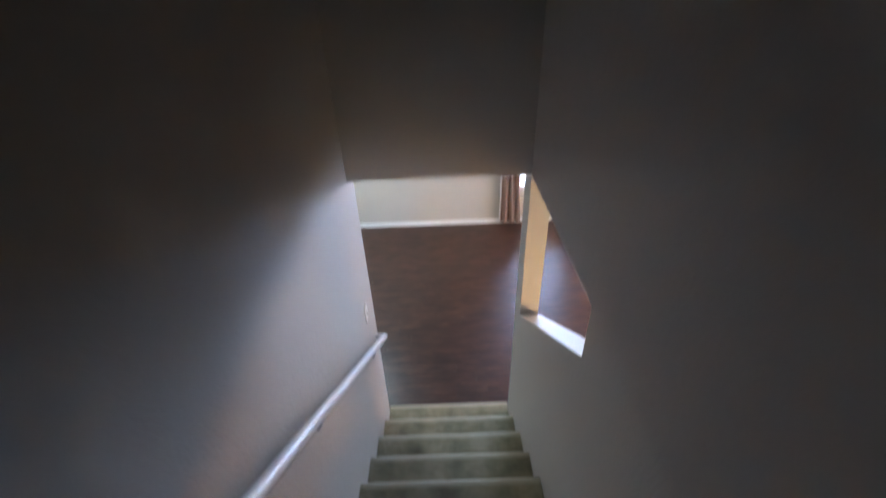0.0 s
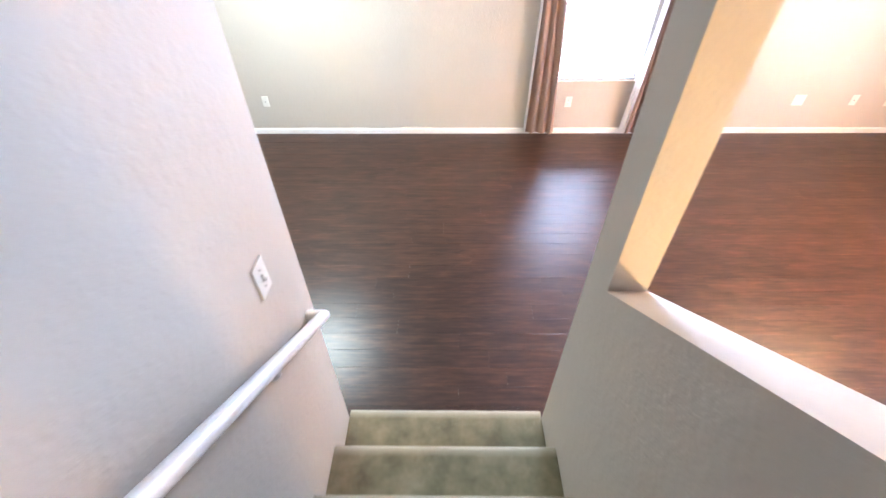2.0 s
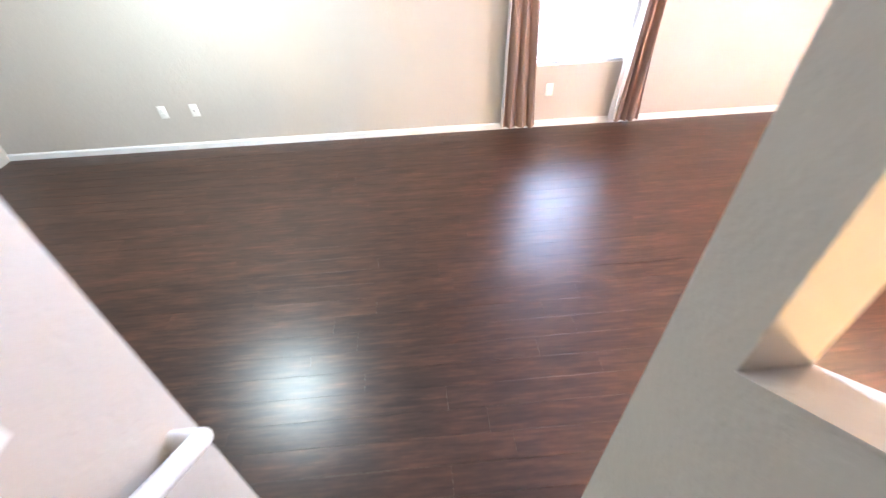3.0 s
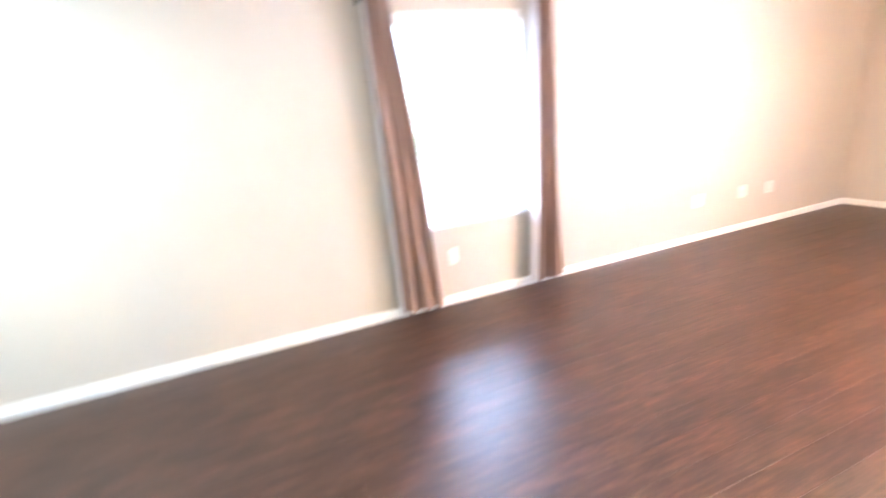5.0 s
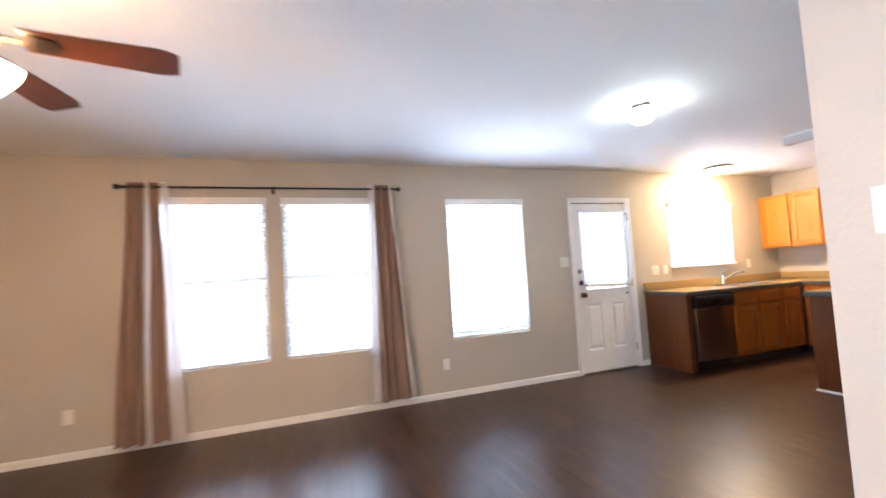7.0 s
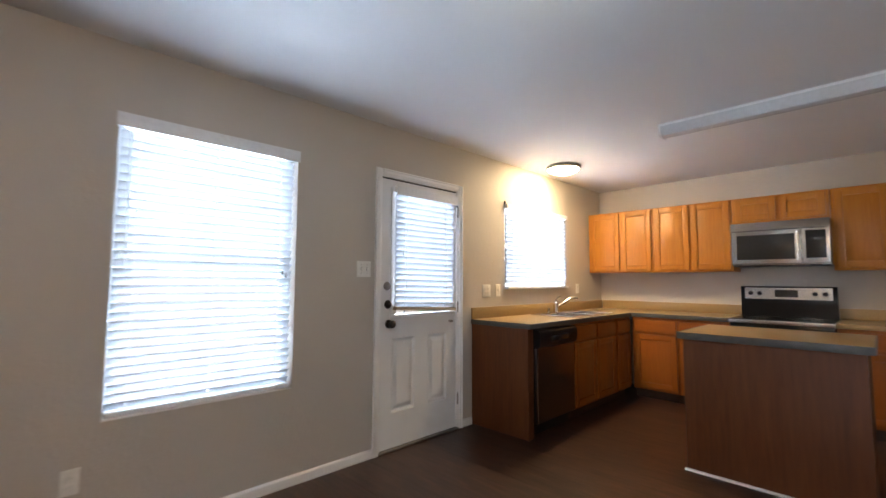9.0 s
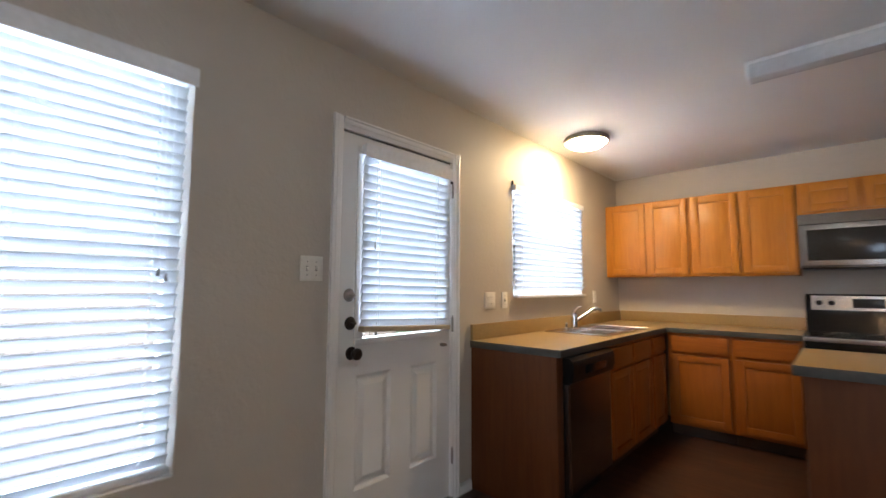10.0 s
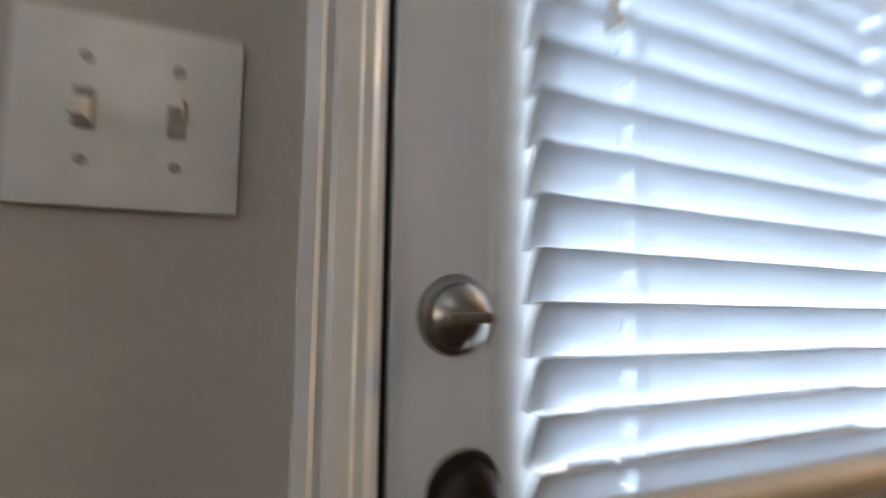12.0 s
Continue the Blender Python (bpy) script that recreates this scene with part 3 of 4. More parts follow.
blind((win_a[0] + 0.006, YA + 0.042, win_a[3] - 0.004), 0, win_a[1] - win_a[0] - 0.012, win_a[3] - win_a[2] - 0.014, BL, 6)
for y in (win_k[1] + 0.002,):
    br = B()
    box(br, (XB - 0.012, y, 2.01), (XB, y + 0.006, 2.06), 0.001)
    solid("blind_bracket", br, M_ROD, "small dark metal bracket at the window corner", "bracket")


# ---- back door ----
door = thing("door_1", (XB, -2.847, 0), "white steel back door with half glass and two lower panels", "door", rz=-90, kind="structure")
W, H = 0.803, 2.035
GX0, GX1, GZ0, GZ1 = 0.085, 0.765, 0.965, 1.985
PAN = [(0.105, 0.335, 0.27, 0.82), (0.475, 0.69, 0.27, 0.82)]
dm = slab_with_holes(0, W, 0.015, H, 0.012, 0.056, [(GX0 + 0.02, GX1 - 0.02, GZ0 + 0.02, GZ1 - 0.02)] + [(a + 0.0, b, c, d) for a, b, c, d in PAN], "y")
part("slab", dm, M_DOOR, door, smooth=False)
for a, b, c, d in PAN:
    bm = B()
    t = bmesh.new()
    rings = []
    for k, y in ((0.0, 0.012), (0.018, 0.024), (0.030, 0.024), (0.055, 0.014)):
        rings.append([t.verts.new(p) for p in ((a + k, y, c + k), (b - k, y, c + k), (b - k, y, d - k), (a + k, y, d - k))])
    for p, q in zip(rings, rings[1:]):
        for i in range(4):
            t.faces.new((p[i], p[(i + 1) % 4], q[(i + 1) % 4], q[i]))
    t.faces.new(rings[-1])
    bmesh.ops.recalc_face_normals(t, faces=t.faces)
    back = [t.verts.new(p) for p in ((a, 0.056, c), (b, 0.056, c), (b, 0.056, d), (a, 0.056, d))]
    t.faces.new(back[::-1])
    merge(bm, t)
    part("raised_panel", bm, M_DOOR, door, smooth=False)
fr = B()
for a, b in (((GX0, GZ0), (GX1, GZ0 + 0.035)), ((GX0, GZ1 - 0.035), (GX1, GZ1)), ((GX0, GZ0 + 0.035), (GX0 + 0.052, GZ1 - 0.035)), ((GX1 - 0.035, GZ0 + 0.035), (GX1, GZ1 - 0.035))):
    box(fr, (a[0], 0.002, a[1]), (b[0], 0.060, b[1]), 0.006)
part("glass_frame", fr, M_DOOR, door)
bm = B()
box(bm, (GX0 + 0.02, 0.032, GZ0 + 0.02), (GX1 - 0.02, 0.037, GZ1 - 0.02))
p = part("pane", bm, M_GLASS, door, "clear glass pane", False)
p.visible_shadow = False


def door_knob(th, x, z, material, name, kind):
    m = pose(x, 0.012, z, 90, 0, 0)
    bm = B()
    lathe(bm, [(0.0, 0.0), (0.031, 0.0), (0.033, 0.004), (0.031, 0.009), (0.024, 0.012), (0.0, 0.012)], m, 28)
    k = part(name, bm, material, th)
    bm = B()
    if kind == "knob":
        lathe(bm, [(0.0, 0.010), (0.013, 0.010), (0.012, 0.026), (0.022, 0.034), (0.029, 0.046), (0.028, 0.058), (0.018, 0.066), (0.0, 0.067)], m, 28)
        part("knob", bm, material, k)
    else:
        lathe(bm, [(0.0, 0.011), (0.026, 0.011), (0.025, 0.017), (0.019, 0.023), (0.010, 0.026), (0.0, 0.027)], m, 24)
        box(bm, (x - 0.014, -0.026, z - 0.004), (x + 0.017, -0.010, z + 0.004), 0.003)
        part("thumb_turn", bm, material, k)


door_knob(door, 0.052, 1.216, M_NICKEL, "deadbolt", "bolt")
door_knob(door, 0.062, 1.078, M_BRONZE, "deadbolt", "bolt")
door_knob(door, 0.072, 0.932, M_BRONZE, "lockset", "knob")
bm = B()
box(bm, (0.715, -0.016, 0.905), (0.74, 0.012, 0.925), 0.004)
tube(bm, (0.727, -0.016, 0.915), (0.727, -0.030, 0.915), 0.006, n=12)
part("hold_down_clip", bm, M_NICKEL, door)
for z in (0.25, 1.03, 1.86):
    bm = B()
    tube(bm, (W + 0.008, -0.004, z - 0.045), (W + 0.008, -0.004, z + 0.045), 0.007, n=12)
    tube(bm, (W + 0.008, -0.004, z + 0.045), (W + 0.008, -0.004, z + 0.055), 0.004, n=12)
    part("hinge", bm, M_NICKEL, door)
bm = B()
tube(bm, (W + 0.008, -0.006, 1.905), (W - 0.03, -0.03, 1.905), 0.004, n=10)
tube(bm, (W - 0.03, -0.03, 1.905), (W - 0.035, -0.034, 1.905), 0.009, n=12)
part("hinge_pin_stop", bm, M_MATT, door)
bm = B()
box(bm, (0.004, 0.006, 0.004), (W - 0.004, 0.05, 0.016), 0.002)
part("door_sweep", bm, M_MATT, door)

CAS = [(0.0, 0.0), (0.0, -0.019), (0.009, -0.021), (0.013, -0.015), (0.018, -0.0145), (0.022, -0.017), (0.036, -0.016), (0.040, -0.011), (0.047, -0.0105), (0.053, -0.006), (0.058, -0.005), (0.058, 0.0)]


def casing(name, length, m):
    bm = B()
    prism(bm, CAS, "z", 0, length)
    ob = solid(name, bm, M_TRIM, "white moulded casing around the back door", "trim", kind="structure", smooth=False)
    ob.matrix_world = m
    return ob


casing("trim_door_left", 2.103, pose(XB, -2.777, 0, 0, 0, -90))
bm = B()
prism(bm, [(-x, y) for x, y in CAS], "z", 0, 2.103)
tr = solid("trim_door_right", bm, M_TRIM, "white moulded casing around the back door", "trim", kind="structure", smooth=False)
tr.matrix_world = pose(XB, -3.712, 0, 0, 0, -90)
bm = B()
prism(bm, [(y, 2.103 - x) for x, y in CAS], "x", 0.058, 0.877)
tr = solid("trim_door_head", bm, M_TRIM, "white moulded casing above the back door", "trim", kind="structure", smooth=False)
tr.matrix_world = pose(XB, -2.777, 0, 0, 0, -90)
jamb = B()
box(jamb, (XB + 0.002, door_hole[1] - 0.012, 0), (XB + 0.145, door_hole[1] - 0.001, 2.044), 0.001)
box(jamb, (XB + 0.002, door_hole[0] + 0.001, 0), (XB + 0.145, door_hole[0] + 0.013, 2.044), 0.001)
solid("door_jamb", jamb, M_TRIM, "white painted door jamb with dark weatherstrip gap", "door jamb", kind="structure")
strip = B()
box(strip, (XB + 0.014, -2.8455, 0.014), (XB + 0.05, -2.8375, 2.04))
box(strip, (XB + 0.014, -3.652, 2.036), (XB + 0.05, -2.8375, 2.044))
solid("weatherstrip", strip, M_MATT, "black rubber weatherstrip in the door gap", "weatherstrip", kind="structure", smooth=False)
bm = B()
box(bm, (XB - 0.02, -3.66, 0.001), (XB + 0.15, -2.83, 0.014), 0.004)
solid("threshold", bm, M_NICKEL, "worn metal threshold under the back door", "threshold", kind="structure")
dblind = blind((XB - 0.014, -2.84 - GX0 - 0.025, 1.985), -90, 0.655, 0.945, "white slatted blind on door glass with crooked beige rail", 69, sag=0.03, rail_mat=M_RAILBEIGE, wand=False, rail_h=0.028, rear=0.012)
cb = bmesh.new()
tube(cb, (0.064, -0.040, -0.06), (0.064, -0.034, -0.50), 0.0006, n=6)
tube(cb, (0.064, -0.034, -0.50), (0.064, -0.034, -0.535), 0.003, 0.006, n=10)
part("pull_cord", cb, M_PLATE, dblind)
cb = bmesh.new()
lathe(cb, [(0.0, 0.0), (0.007, -0.001), (0.008, -0.012), (0.005, -0.024), (0.0, -0.026)], pose(0.10, -0.004, -0.952), 14)
part("cord_button", cb, M_TASSEL, dblind, "small plastic cord button under the rail")


# ---- curtains ----
def sheet(name, th, u0t, u1t, u0b, u1b, zt, zb, folds, amp, material, phase=0.0, off=0.0):
    """Pleated cloth with thickness, hanging along local x."""
    nu, nv, tk = folds * 10, 14, 0.0025
    t = bmesh.new()
    front, rear = [], []
    for j in range(nv + 1):
        v = j / nv
        rf, rr = [], []
        for i in range(nu + 1):
            u = i / nu
            x = (u0t + (u1t - u0t) * u) * (1 - v) + (u0b + (u1b - u0b) * u) * v
            a = amp * (0.75 + 0.35 * v)
            w = math.sin(2 * math.pi * (u * folds + phase) + 0.5 * math.sin(3 * v + 5 * u))
            y = off + a * w + 0.006 * math.sin(9 * u + 4 * v)
            x += 0.008 * math.sin(7 * v + 11 * u)
            z = zt + (zb - zt) * v + 0.004 * math.sin(13 * u) * v
            rf.append(t.verts.new((x, y - tk, z)))
            rr.append(t.verts.new((x, y + tk, z)))
        front.append(rf)
        rear.append(rr)
    for j in range(nv):
        for i in range(nu):
            t.faces.new((front[j][i], front[j + 1][i], front[j + 1][i + 1], front[j][i + 1]))
            t.faces.new((rear[j][i], rear[j][i + 1], rear[j + 1][i + 1], rear[j + 1][i]))
    for j in range(nv):
        for i in (0, nu):
            t.faces.new((front[j][i], rear[j][i], rear[j + 1][i], front[j + 1][i]))
    for i in range(nu):
        for j in (0, nv):
            t.faces.new((front[j][i], front[j][i + 1], rear[j][i + 1], rear[j][i]))
    bmesh.ops.recalc_face_normals(t, faces=t.faces)
    return part(name, t, material, th)


def curtain(place, rz, label, top, bottom, bands, zt, zb):
    """bands: (share from, share to, lining or not), from the outer to the inner end of the panel as given by top and bottom."""
    th = thing("curtain", place, label, "curtain", "curtains", rz)
    for a, b, lining, folds in bands:
        q = [lerp(top, a), lerp(top, b), lerp(bottom, a), lerp(bottom, b)]
        sheet("lining" if lining else "fabric", th, *q, zt, zb + (0.012 if lining else 0), folds, 0.014 if lining else 0.024,
              M_LINING if lining else M_CURTAIN, a * 3.1, -0.008 if lining else 0.0)
    n = 4
    for i in range(n):
        x = lerp(top, (i + 0.5) / n)
        bm = B()
        lathe(bm, [(0.018, -0.003), (0.026, -0.003), (0.027, 0.0), (0.026, 0.003), (0.018, 0.003), (0.018, -0.003)], pose(x, 0, zt - 0.035, 0, 90, 0), 18)
        part("grommet", bm, M_BRONZE, th)
    return th


def lerp(p, f):
    return p[0] + (p[1] - p[0]) * f


def curtain_rod(place, rz, length, label, brackets):
    th = thing("curtain_rod", place, label, "curtain rod", rz=rz)
    bm = B()
    tube(bm, (0, 0, 0), (length, 0, 0), 0.0095, n=16)
    part("rod", bm, M_ROD, th)
    for x, s in ((0, -1), (length, 1)):
        bm = B()
        lathe(bm, [(0.0, 0.0), (0.013, 0.002), (0.013, 0.010), (0.008, 0.014), (0.02, 0.024), (0.024, 0.036), (0.018, 0.05), (0.0, 0.056)], pose(x, 0, 0, 0, 90 * s, 0), 20)
        part("finial", bm, M_ROD, th)
    for x in brackets:
        bm = B()
        box(bm, (x - 0.008, 0.0, -0.006), (x + 0.008, 0.092, 0.006), 0.002)
        box(bm, (x - 0.014, 0.086, -0.04), (x + 0.014, 0.094, 0.03), 0.002)
        lathe(bm, [(0.0095, -0.008), (0.015, -0.008), (0.015, 0.008), (0.0095, 0.008)], pose(x, 0, 0, 0, 90, 0), 16)
        part("bracket", bm, M_ROD, th)
    return th


ROD, RODA = 2.168, 2.05
curtain_rod((XB - 0.094, 1.66, ROD), -90, 2.32, "black iron curtain rod with ball finials above twin windows", (0.09, 1.17, 2.23))
curtain_rod((1.27, YA - 0.094, RODA), 0, 1.41, "black iron curtain rod with ball finials above the window", (0.09, 1.32))
CL = "taupe grommet curtain with white lining drawn beside the window"
# along the right wall local x runs towards the kitchen, from the rod's far end
curtain((XB - 0.094, 1.66, 0), -90, CL, (0.04, 0.345), (-0.08, 0.445), [(0, 0.42, False, 2), (0.42, 0.55, True, 1), (0.52, 0.78, False, 1), (0.76, 1.0, True, 1)], ROD + 0.04, 0.055)
curtain((XB - 0.094, 1.66, 0), -90, CL, (2.275, 2.055), (2.425, 1.985), [(0, 0.1, True, 1), (0.06, 0.8, False, 3), (0.78, 1.0, True, 1)], ROD + 0.04, 0.09)
curtain((1.27, YA - 0.094, 0), 0, CL, (0.09, 0.25), (0.07, 0.405), [(0, 0.03, True, 1), (0.02, 1.0, False, 3)], RODA + 0.04, 0.05)
curtain((1.27, YA - 0.094, 0), 0, CL, (1.37, 1.22), (1.405, 1.115), [(0, 0.78, False, 3), (0.74, 1.0, True, 1)], RODA + 0.04, 0.05)


# ---- ceiling fan ----
FX, FY = 3.78, 1.350
fan = thing("ceiling_fan", (FX, FY, HC), "bronze ceiling fan with five mahogany blades and lit frosted shades", "ceiling fan")
bm = B()
lathe(bm, [(0.0, 0.0), (0.068, 0.0), (0.07, -0.012), (0.055, -0.045), (0.022, -0.062), (0.0, -0.062)])
part("canopy", bm, M_BRONZE, fan)
bm = B()
tube(bm, (0, 0, -0.06), (0, 0, -0.18), 0.013, n=16)
part("downrod", bm, M_BRONZE, fan)
bm = B()
lathe(bm, [(0.0, -0.160), (0.03, -0.162), (0.085, -0.178), (0.118, -0.21), (0.122, -0.28), (0.105, -0.325), (0.06, -0.342), (0.0, -0.342)], n=40)
part("motor_housing", bm, M_BRONZE, fan)
bm = B()
lathe(bm, [(0.0, -0.342), (0.055, -0.342), (0.06, -0.37), (0.06, -0.43), (0.042, -0.455), (0.012, -0.465), (0.0, -0.48)], n=32)
part("light_fitter", bm, M_BRONZE, fan)
bl = B()
out = []
for i in range(13):
    f = i / 12
    x = 0.205 + 0.425 * f
    hw = (0.052 + 0.022 * f) * (1 if i < 11 else (0.93 if i == 11 else 0.72))
    out.append((x, hw))
prism(bl, [(x, h) for x, h in out] + [(x, -h) for x, h in reversed(out)], "z", -0.003, 0.003)
blade_me = mesh_of("blade", bl, M_FANWOOD, False)
ir = B()
prism(ir, [(0.09, 0.018), (0.20, 0.014), (0.235, 0.038), (0.29, 0.030), (0.30, 0.0), (0.29, -0.030), (0.235, -0.038), (0.20, -0.014), (0.09, -0.018)], "z", -0.010, -0.004)
iron_me = mesh_of("blade_iron", ir, M_BRONZE, False)
for k in range(5):
    for nm, me in (("blade", blade_me), ("blade_iron", iron_me)):
        o = new(nm, me)
        o.parent = fan
        o.matrix_basis = pose(0, 0, -0.346, 0, 0, -8 + 72 * k) @ pose(0, 0, 0, -11, 0, 0)
for k in range(4):
    m = pose(0, 0, -0.418, 0, 0, 20 + 90 * k) @ pose(0.055, 0, 0, 0, 0, 0)
    bm = B()
    tube(bm, m @ Vector((0, 0, 0)), m @ Vector((0.03, 0, -0.008)), 0.010, n=12)
    part("lamp_arm", bm, M_BRONZE, fan)
    bm = B()
    lathe(bm, [(0.018, 0.0), (0.040, -0.016), (0.062, -0.05), (0.074, -0.085), (0.080, -0.115), (0.076, -0.115), (0.058, -0.07), (0.02, -0.02), (0.0, -0.012)],
          m @ pose(0.025, 0, 0.0, 0, -48, 0) @ Matrix.Scale(0.86, 4), 28)
    sh = part("shade", bm, M_FANGLOW, fan, "glowing frosted glass shade")
    bm = B()
    lathe(bm, [(0.0, -0.018), (0.012, -0.022), (0.016, -0.04), (0.028, -0.066), (0.024, -0.088), (0.012, -0.098), (0.0, -0.10)], m @ pose(0.025, 0, 0.0, 0, -48, 0) @ Matrix.Scale(0.86, 4), 20)
    part("bulb", bm, M_BULB, sh, "lit warm bulb")
bm = B()
tube(bm, (0.03, 0.03, -0.45), (0.03, 0.03, -0.56), 0.0014, n=6)
tube(bm, (0.03, 0.03, -0.56), (0.03, 0.03, -0.59), 0.005, n=8)
part("pull_chain", bm, M_NICKEL, fan)


# ---- other lamps ----
def dome_lamp(x, y, r, glow, label, drop=0.085):
    th = thing("ceiling_light", (x, y, HC), label, "ceiling light", "flush ceiling lights")
    bm = B()
    lathe(bm, [(0.0, 0.0), (r, 0.0), (r + 0.010, -0.008), (r + 0.012, -0.034), (r + 0.006, -0.041), (r - 0.006, -0.041), (r - 0.008, -0.030), (0.0, -0.030)], n=48)
    part("rim", bm, M_NICKEL, th)
    bm = B()
    prof = [(r - 0.008, -0.030)] + [((r - 0.01) * math.cos(radians(a)), -0.030 - (drop - 0.03) * math.sin(radians(a))) for a in range(8, 90, 8)] + [(0.0, -drop)]
    lathe(bm, prof, n=48)
    part("diffuser", bm, glow, th, "lit frosted glass bowl")
    return th


glb = thing("ceiling_light", (4.56, -2.12, HC), "small ceiling light with a lit cool-white glass globe", "ceiling light", "flush ceiling lights")
bm = B()
lathe(bm, [(0.0, 0.0), (0.07, 0.0), (0.074, -0.012), (0.066, -0.03), (0.05, -0.034), (0.0, -0.034)], n=36)
part("rim", bm, M_NICKEL, glb)
bm = B()
lathe(bm, [(0.05, -0.034), (0.078, -0.045), (0.092, -0.07), (0.088, -0.10), (0.06, -0.13), (0.0, -0.14)], n=36)
part("globe", bm, M_DOMECOOL, glb, "lit frosted glass globe")
dome_lamp(6.08, -4.87, 0.165, M_DOMEWARM, "flush nickel ceiling light with a lit warm bowl over the sink")
dome_lamp(1.9, -2.7, 0.15, M_DOMEHALL, "flush nickel ceiling light with a lit amber bowl in the hall")
dome_lamp(-1.0, 2.2, 0.29, M_DOMEWEST, "flush nickel ceiling light with a lit cool-white bowl")
tl = thing("fluorescent_light", (3.74, -4.44, HC), "unlit white fluorescent strip light with a ribbed plastic lens", "ceiling light")
bm = B()
box(bm, (0, 0, -0.018), (1.22, 0.13, 0), 0.003)
part("base_tray", bm, M_VINYL, tl)
bm = B()
prism(bm, [(0.002, -0.018), (0.006, -0.062), (0.022, -0.086), (0.065, -0.094), (0.108, -0.086), (0.124, -0.062), (0.128, -0.018)], "x", 0.014, 1.206)
part("lens", bm, M_LENS, tl, "ribbed translucent plastic lens")
for x in (0.0, 1.206):
    bm = B()
    prism(bm, [(0, -0.018), (0.002, -0.070), (0.016, -0.094), (0.065, -0.100), (0.114, -0.094), (0.128, -0.070), (0.13, -0.018)], "x", x, x + 0.014)
    part("end_cap", bm, M_VINYL, tl)


# ---- kitchen ----
def framed(bm_frame, x0, x1, z0, z1, y, r=0.055, t=0.02):
    """Stiles and rails of a cabinet door; the panel is made apart."""
    box(bm_frame, (x0, y - t, z0), (x0 + r, y, z1), 0.004)
    box(bm_frame, (x1 - r, y - t, z0), (x1, y, z1), 0.004)
    box(bm_frame, (x0 + r - 0.001, y - t, z0), (x1 - r + 0.001, y, z0 + r), 0.004)
    box(bm_frame, (x0 + r - 0.001, y - t, z1 - r), (x1 - r + 0.001, y, z1), 0.004)
    return bm_frame


def cabinet_door(th, x0, x1, z0, z1, oak):
    d = part("door", framed(B(), x0, x1, z0, z1, -0.002), oak, th)
    bm = B()
    r = 0.055
    box(bm, (x0 + r - 0.004, -0.012, z0 + r - 0.004), (x1 - r + 0.004, -0.004, z1 - r + 0.004))
    box(bm, (x0 + r + 0.008, -0.0145, z0 + r + 0.008), (x1 - r - 0.008, -0.011, z1 - r - 0.008), 0.003)
    part("panel", bm, oak, d)
    return d


def base_cabinet(place, rz, w, fronts, label, depth=0.60, top=0.874, open_top=False):
    """fronts: (x0, x1) columns, each with a drawer front over a door."""
    th = thing("base_cabinet", place, label, "cabinet", "base cabinets", rz)
    bm = B()
    box(bm, (0.001, 0, 0.1), (w - 0.001, depth, 0.70 if open_top else top), 0.001)
    if open_top:
        for lo, hi in (((0.001, 0), (w - 0.001, 0.02)), ((0.001, depth - 0.02), (w - 0.001, depth)), ((0.001, 0.02), (0.02, depth - 0.02)), ((w - 0.02, 0.02), (w - 0.001, depth - 0.02))):
            box(bm, (*lo, 0.699), (*hi, top))
    part("body", bm, M_SHADEOAK, th)
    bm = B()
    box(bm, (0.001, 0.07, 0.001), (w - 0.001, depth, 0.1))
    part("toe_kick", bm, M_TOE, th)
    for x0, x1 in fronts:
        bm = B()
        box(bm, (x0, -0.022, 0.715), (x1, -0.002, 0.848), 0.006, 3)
        part("drawer_front", bm, M_SHADEOAKH, th)
        cabinet_door(th, x0, x1, 0.125, 0.69, M_SHADEOAK)
    return th


def wall_cabinet(place, rz, w, h, doors, label, depth=0.32):
    th = thing("wall_cabinet", place, label, "cabinet", "wall cabinets", rz)
    bm = B()
    box(bm, (0.001, 0, 0), (w - 0.001, depth, h), 0.001)
    part("body", bm, M_OAK, th)
    for x0, x1 in doors:
        cabinet_door(th, x0, x1, 0.022, h - 0.018, M_OAK)
    return th


UF, UZ = -6.095, 1.368
UL = "honey oak wall cabinet with two recessed-panel doors"
wall_cabinet((XB - 0.005, UF, UZ), 180, 0.785, 0.735, [(0.03, 0.392), (0.42, 0.765)], UL)
wall_cabinet((5.645, UF, UZ), 180, 0.768, 0.735, [(0.02, 0.372), (0.40, 0.752)], UL)
wall_cabinet((4.875, UF, 1.846), 180, 0.752, 0.257, [(0.03, 0.362), (0.395, 0.725)], "short honey oak wall cabinet above the microwave")
wall_cabinet((4.120, UF, UZ), 180, 0.76, 0.735, [(0.025, 0.37), (0.39, 0.735)], UL)

BLB = "oak base cabinet with drawer front and panel door, shade coloured in"
panel = B()
box(panel, (5.832, -3.868, 0.001), (XB - 0.002, -3.846, 0.874), 0.002)
solid("end_panel", panel, M_PANEL, "brown wood veneer end panel of the sink counter", "panel")
base_cabinet((5.835, -4.552, 0), -90, 0.895, [(0.03, 0.435), (0.46, 0.865)], "oak sink base cabinet with two doors, shade coloured in", 0.598, open_top=True)
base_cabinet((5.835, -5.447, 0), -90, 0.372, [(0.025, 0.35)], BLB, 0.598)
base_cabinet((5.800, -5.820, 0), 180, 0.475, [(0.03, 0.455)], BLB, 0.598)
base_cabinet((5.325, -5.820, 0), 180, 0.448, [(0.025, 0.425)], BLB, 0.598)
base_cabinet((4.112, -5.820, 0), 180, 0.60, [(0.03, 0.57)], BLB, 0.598)

